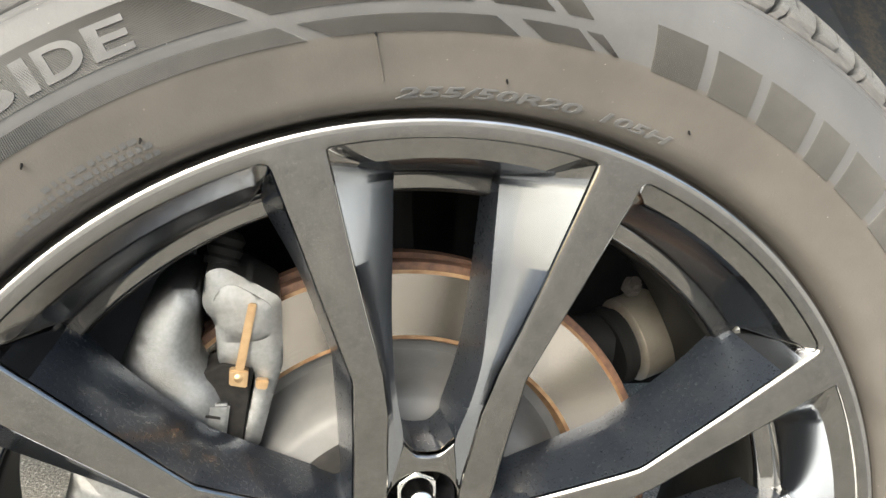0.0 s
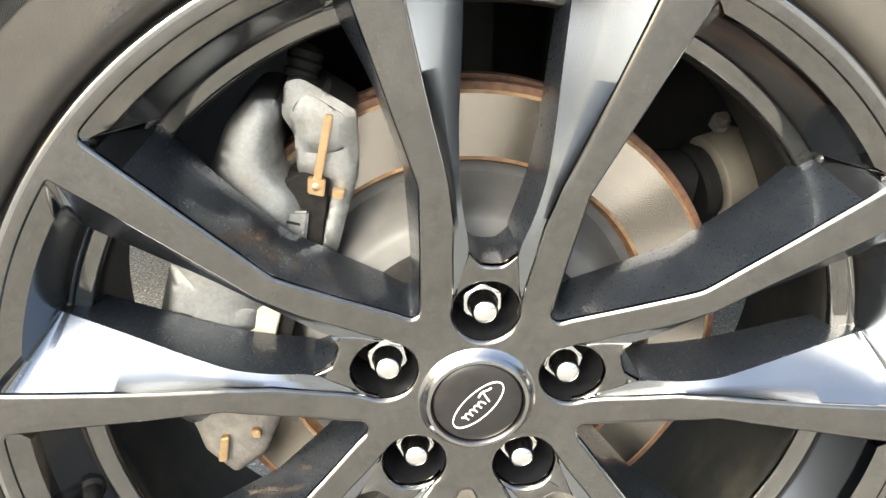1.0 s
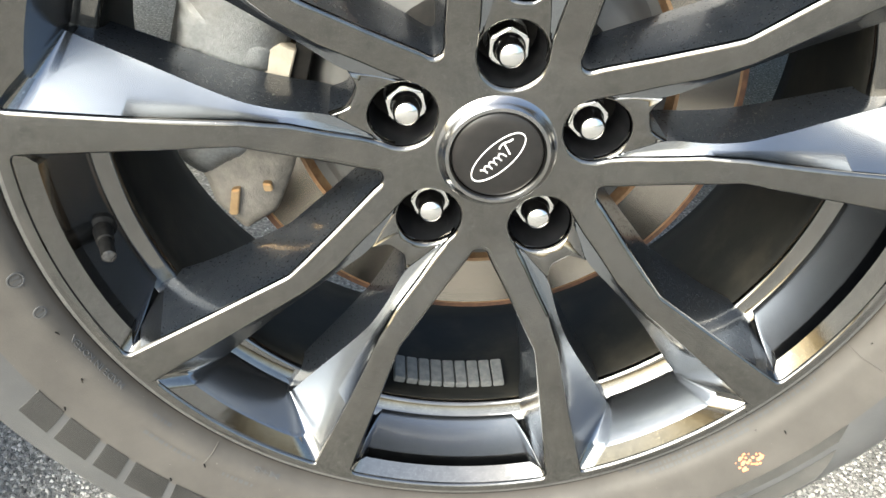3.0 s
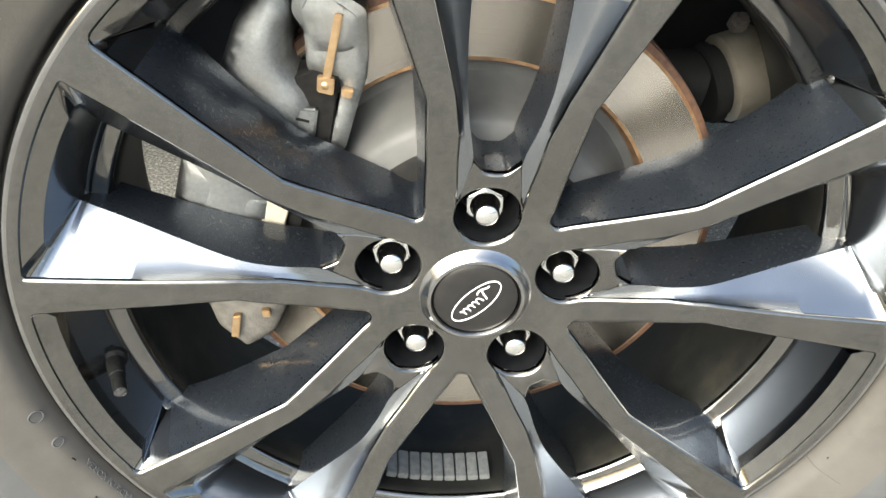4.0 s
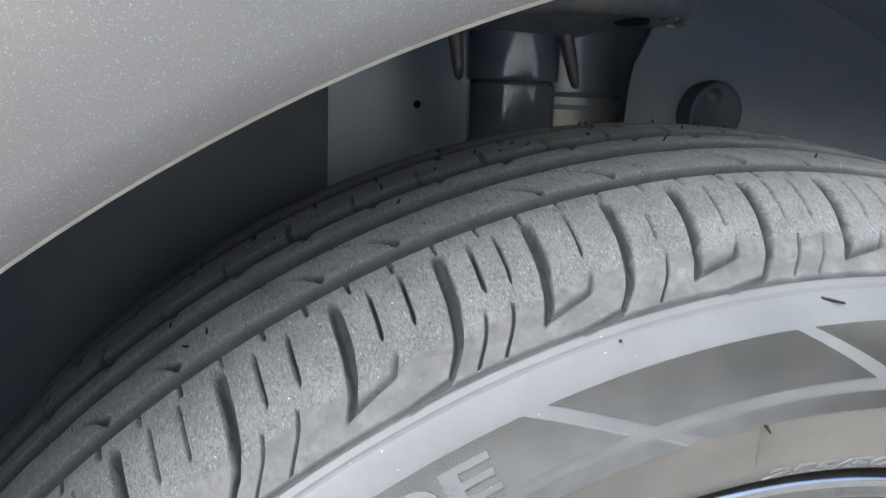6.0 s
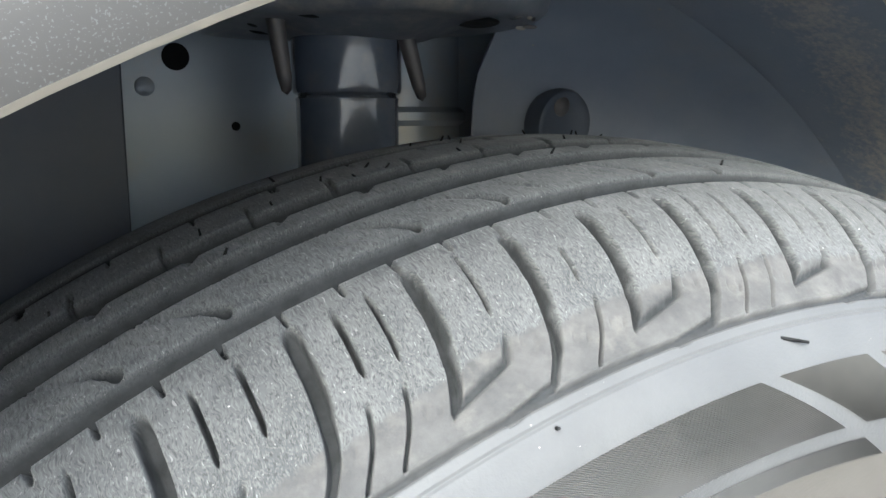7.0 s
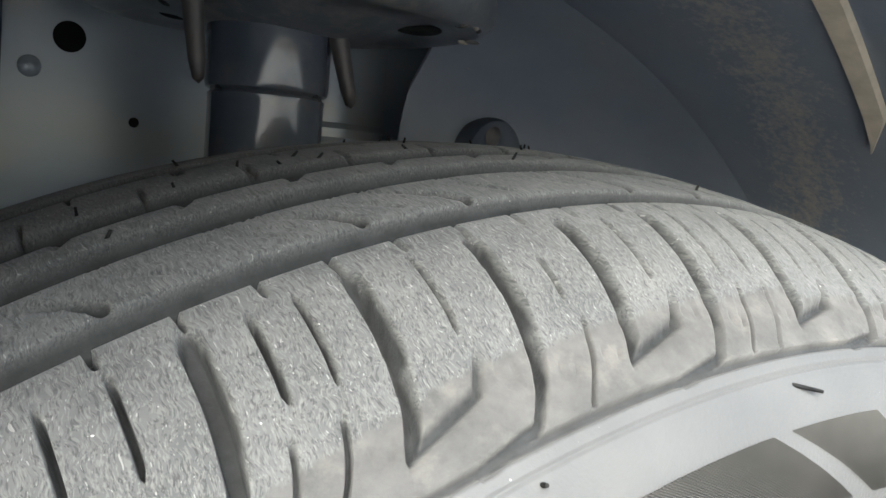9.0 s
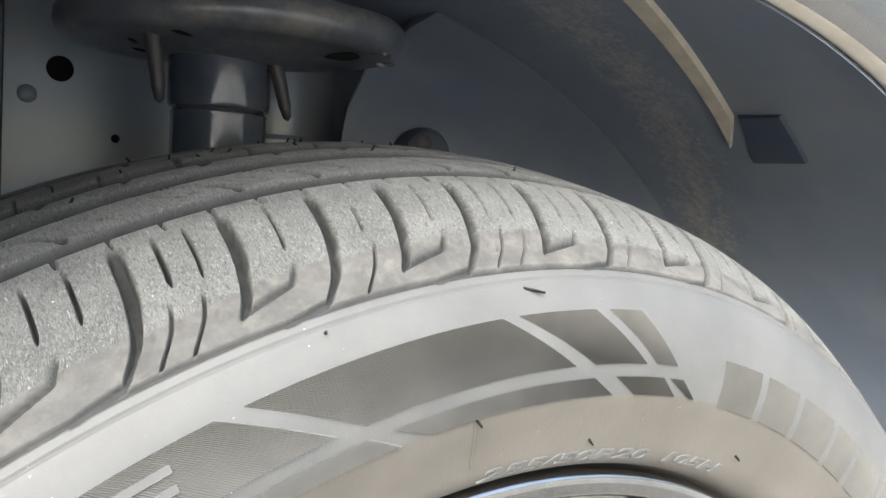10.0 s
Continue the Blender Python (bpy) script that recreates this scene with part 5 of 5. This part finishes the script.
SEAT = [(0.0, 0.0305), (0.001, 0.036), (0.004, 0.046), (0.009, 0.060), (0.011, 0.074), (0.009, 0.083), (0.0075, 0.090), (0.0090, 0.097), (0.0130, 0.1025), (0.0185, 0.1045), (0.0245, 0.1035), (0.0285, 0.0995), (0.0275, 0.092), (0.026, 0.080),
        (0.030, 0.055), (0.040, 0.040), (0.055, 0.030), (0.055, 0.0)]
seat = adopt(part("spring_seat", turned((-0.0150, 0.235, 0.8090), (-0.0175, 0.234, 0.880), SEAT, 96), seat_dusty, None, "dusty black dished spring seat"), strut)
# drain slots and weld beads under the seat
for x, y, turn, long in ((-0.062, 0.190, 20, 0.011), (-0.076, 0.240, 60, 0.012), (-0.058, 0.275, -30, 0.012), (0.034, 0.192, -35, 0.012)):
    bm = bmesh.new()
    bmesh.ops.create_uvsphere(bm, u_segments=20, v_segments=10, radius=1.0, matrix=pose(x, y, 0.8185, 0, 0, turn) @ Matrix.Diagonal((long, 0.0042, 0.0030, 1)))
    adopt(part("drain_slot", bm, under_black, None, "black drain slot"), strut)
rr = random.Random(12)
for i in range(7):
    f = radians(rr.uniform(-75, -20))
    q = rr.uniform(0.088, 0.100)
    bm = bmesh.new()
    bmesh.ops.create_icosphere(bm, subdivisions=2, radius=1.0, matrix=pose(-0.0150 + q * math.cos(f), 0.235 + q * math.sin(f), 0.8175 + (q - 0.088) * 0.15, rr.uniform(-20, 20), 0, rr.uniform(0, 180)) @ Matrix.Diagonal((rr.uniform(0.002, 0.005), 0.0012, 0.0012, 1)))
    adopt(part("wax_drip", bm, pad_tan if i % 3 == 0 else bolt_rusty, None, "dried wax drip"), strut)
bm = bmesh.new()
pts = [Vector((-0.02 + 0.068 * math.cos(f), 0.232 + 0.068 * math.sin(f), 0.850 + f * 0.011)) for f in np.linspace(0, 4 * math.pi, 90)]
for p, q in zip(pts, pts[1:]):
    rod(bm, p, q, 0.0075, steps=10, caps=False)
adopt(part("spring", bm, strut_black, None, "black coil spring"), strut)
for top, tip in (((-0.0735, 0.210, 0.818), (-0.0682, 0.210, 0.7790)), ((-0.0010, 0.210, 0.812), (0.0082, 0.208, 0.7765))):
    long = (Vector(tip) - Vector(top)).length
    adopt(part("bolt", turned(top, tip, [(0.0, 0.0050), (long * 0.3, 0.0046), (long * 0.75, 0.0038), (long * 0.94, 0.0026), (long, 0.0)], 16), bolt_rusty, None, "rusty downward bolt"), strut)

# ---- car body round the wheel ----
inner = thing("inner_panel", (-0.05, 0.35, 0.55), "blue-grey painted inner body panel with small holes", "body panel")
bm = prism([(-0.60, 0.66), (0.60, 0.66), (0.60, 1.0), (-0.60, 1.0)], 0.352, 0.360, 0.001, 1)
adopt(part("sheet", bm, panel_blue, None), inner)
# lower panel drawn black: the deep shade behind the wheel as colour
adopt(part("lower_panel_shade", prism([(-0.60, 0.322), (0.60, 0.322), (0.60, 0.6595), (-0.60, 0.6595)], 0.352, 0.362, 0.001, 1), under_black, None, "lower part of the panel with its shade put into the colour"), inner)
for x, z, r in ((-0.098, 0.8071, 0.0088), (-0.061, 0.7625, 0.0030)):
    adopt(part("hole", turned((x, 0.3540, z), (x, 0.3512, z), [(0.0, 0.0), (0.0, r), (0.0022, r), (0.0022, 0.0)], 24), under_black, None, "black round hole"), inner)
adopt(part("stud", turned((-0.118, 0.3530, 0.788), (-0.118, 0.3495, 0.788), [(0.0, 0.0062), (0.0015, 0.0062), (0.0025, 0.004), (0.0026, 0.0)], 20), panel_blue, None, "painted stud"), inner)
tower = part("strut_tower", turned((0.075, 0.40, 0.66), (0.075, 0.40, 1.0), [(0.0, 0.06), (0.102, 0.06), (0.106, 0.064), (0.112, 0.064), (0.116, 0.060), (0.34, 0.06)], 40), panel_blue, None, "rounded painted tower")
adopt(tower, inner)

liner = thing("wheel_arch_liner", (0.3, 0.1, 0.5), "dusty black plastic wheel arch liner", "arch liner")
shell_profile = [(0.452, -0.080), (0.470, -0.066), (0.490, -0.03), (0.499, 0.0), (0.503, 0.10), (0.505, 0.30), (0.505, 0.36)]
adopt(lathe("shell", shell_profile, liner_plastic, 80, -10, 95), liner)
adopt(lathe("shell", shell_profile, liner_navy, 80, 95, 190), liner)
bm = bmesh.new()
rows = []
for i in range(85):
    a = radians(84.0 - i)
    row = []
    for r in (0.10, 0.20, 0.30, 0.36, 0.40, 0.42, 0.44, 0.455, 0.468, 0.478, 0.486, 0.492, 0.497, 0.501, 0.5035):
        y = float(np.interp(r, [0.0, 0.40, 0.44, 0.468, 0.486, 0.497, 0.5035], [0.292, 0.291, 0.286, 0.273, 0.252, 0.225, 0.195]))
        z = HUB.z + r * math.sin(a)
        edge = 0.087 + max(0.0, z - 0.79) * 0.25
        row.append(bm.verts.new((max(r * math.cos(a), edge), y, z)))
    rows.append(row)
for p, q in zip(rows, rows[1:]):
    for j in range(14):
        bm.faces.new((p[j], p[j + 1], q[j + 1], q[j]))
bmesh.ops.remove_doubles(bm, verts=bm.verts, dist=0.0001)
# below this height the wall's deep shade is painted in as black
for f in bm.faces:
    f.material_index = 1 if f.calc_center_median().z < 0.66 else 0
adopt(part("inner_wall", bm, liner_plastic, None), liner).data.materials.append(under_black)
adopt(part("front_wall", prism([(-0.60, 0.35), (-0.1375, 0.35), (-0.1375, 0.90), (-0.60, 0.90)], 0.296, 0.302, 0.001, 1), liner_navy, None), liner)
recess = adopt(part("clip_recess", turned((0.155, 0.2930, 0.7640), (0.157, 0.2720, 0.7620), [(0.0, 0.0262), (0.014, 0.0255), (0.0165, 0.0240), (0.0172, 0.0210), (0.0160, 0.0180), (0.0155, 0.0)], 40), liner_navy, None, "black dished clip recess"), liner)
part("clip", turned((0.152, 0.2790, 0.776), (0.153, 0.2710, 0.775), [(0.0, 0.0075), (0.004, 0.0072), (0.0065, 0.0035), (0.0066, 0.0)], 20), bolt_rusty, recess, "dull metal clip")


LOW_EDGE = np.polyfit([60.0, 67.4, 75.0, 86.0], [0.0650, 0.0533, 0.0355, 0.0060], 2)
HIGH_EDGE = np.polyfit([56.4, 60.8, 67.4, 75.0, 86.0], [0.0836, 0.0768, 0.0668, 0.0520, 0.0275], 2)


def light_strip():
    """A pale tapered strip that lies on the liner."""
    bm = bmesh.new()
    rows = []
    for a in np.linspace(86.0, 56.5, 34):
        low = float(np.polyval(LOW_EDGE, a)) if a > 60.0 else float(np.polyval(LOW_EDGE, 60.0)) + (60.0 - a) / 3.5 * 0.0185
        high = max(float(np.polyval(HIGH_EDGE, a)), low + 0.0008)
        edge = (high - low) * 0.1
        rows.append([bm.verts.new(polar(r, a, y)) for r, y in ((0.5010, low), (0.4975, low + edge), (0.4975, high - edge), (0.5010, high))])
    for p, q in zip(rows, rows[1:]):
        for j in range(3):
            bm.faces.new((p[j], p[j + 1], q[j + 1], q[j]))
    return part("light_strip", bm, strip_cream, None, "pale cream tapered strip")


adopt(light_strip(), liner)
# thin dark slab that stands in for a recessed pocket of the liner
bm = bmesh.new()
rows = []
for f in np.linspace(0, 1, 9):
    a, y0, y1 = 60.0 - 5.4 * f, 0.0640 + 0.014 * f, 0.0300 + 0.004 * f
    rows.append([bm.verts.new(polar(r, a, y)) for r, y in ((0.5030, y0), (0.4982, y0 - 0.003), (0.4982, y1 + 0.003), (0.5030, y1))])
for p, q in zip(rows, rows[1:]):
    for j in range(3):
        bm.faces.new((p[j], p[j + 1], q[j + 1], q[j]))
bm.faces.new(rows[0])
bm.faces.new(rows[-1])
adopt(part("recess_slab", bm, liner_navy, None, "thin dark slab in place of a recess in the liner"), liner)

fender = thing("fender", (0, -0.09, 0.81), "silver-white painted car fender round the wheel arch", "fender")
ARCH = Vector((0.0120, 0, 0.0030))
panel_profile = [(0.4545, -0.070), (0.4500, -0.078), (0.4485, -0.0835), (0.4495, -0.0880), (0.4530, -0.0900), (0.4600, -0.0912), (0.480, -0.0935), (0.52, -0.098), (0.60, -0.105), (0.75, -0.110), (1.0, -0.10)]
ob = lathe("panel", panel_profile[3:], fender_paint, 160, -35, 215, label="silver-white painted sheet")
ob.location = ARCH
adopt(ob, fender)
ob = lathe("arch_lip", panel_profile[:4], lip_cream, 160, -35, 215, label="cream folded arch edge")
ob.location = ARCH
adopt(ob, fender)
floor_pan = part("floor_pan", prism([(-0.90, 0.25), (2.6, 0.25), (2.6, 0.27), (-0.90, 0.27)], 0.56, 1.6, 0.0), under_black, None)
tagged(floor_pan, "black underside of the car body", "car underside", kind="structure")


def loose_grit():
    """The coarse pale stones that stand out of the asphalt beside the tyre, as one mesh."""
    rnd = np.random.default_rng(4)
    step = 0.0046
    xs, ys = np.meshgrid(np.arange(0.16, 0.66, step), np.arange(-0.22, 0.26, step))
    xs, ys = np.concatenate([xs.ravel(), -xs.ravel()]), np.concatenate([ys.ravel(), ys.ravel()])
    n = len(xs)
    xs, ys = xs + rnd.uniform(-0.0022, 0.0022, n), ys + rnd.uniform(-0.0022, 0.0022, n)
    size, high, spin = rnd.uniform(0.0014, 0.0034, n), rnd.uniform(0.0008, 0.0030, n), rnd.uniform(0, 6.28, n)
    verts = []
    for k in range(5):
        f = spin + k * 1.2566
        reach = size * rnd.uniform(0.75, 1.2, n)
        verts.append(np.stack([xs + reach * np.cos(f), ys + reach * np.sin(f), np.full(n, -0.0135)], 1))
    for k in range(3):
        f = spin + 0.5 + k * 2.094
        reach = size * rnd.uniform(0.3, 0.65, n)
        verts.append(np.stack([xs + reach * np.cos(f), ys + reach * np.sin(f), -0.0120 + high * rnd.uniform(0.7, 1.0, n)], 1))
    verts = np.stack(verts, 1).reshape(-1, 3)
    one = np.array([(5, 6, 7), (0, 1, 5), (1, 6, 5), (1, 2, 6), (2, 3, 6), (3, 7, 6), (3, 4, 7), (4, 0, 7), (0, 5, 7)])
    faces = (one[None] + 8 * np.arange(n)[:, None, None]).reshape(-1, 3)
    ob = mesh_object("asphalt_grit", verts, faces, grit, None, "coarse pale and grey stones in the asphalt", False)
    return tagged(ob, category="grit", kind="stuff")


loose_grit()
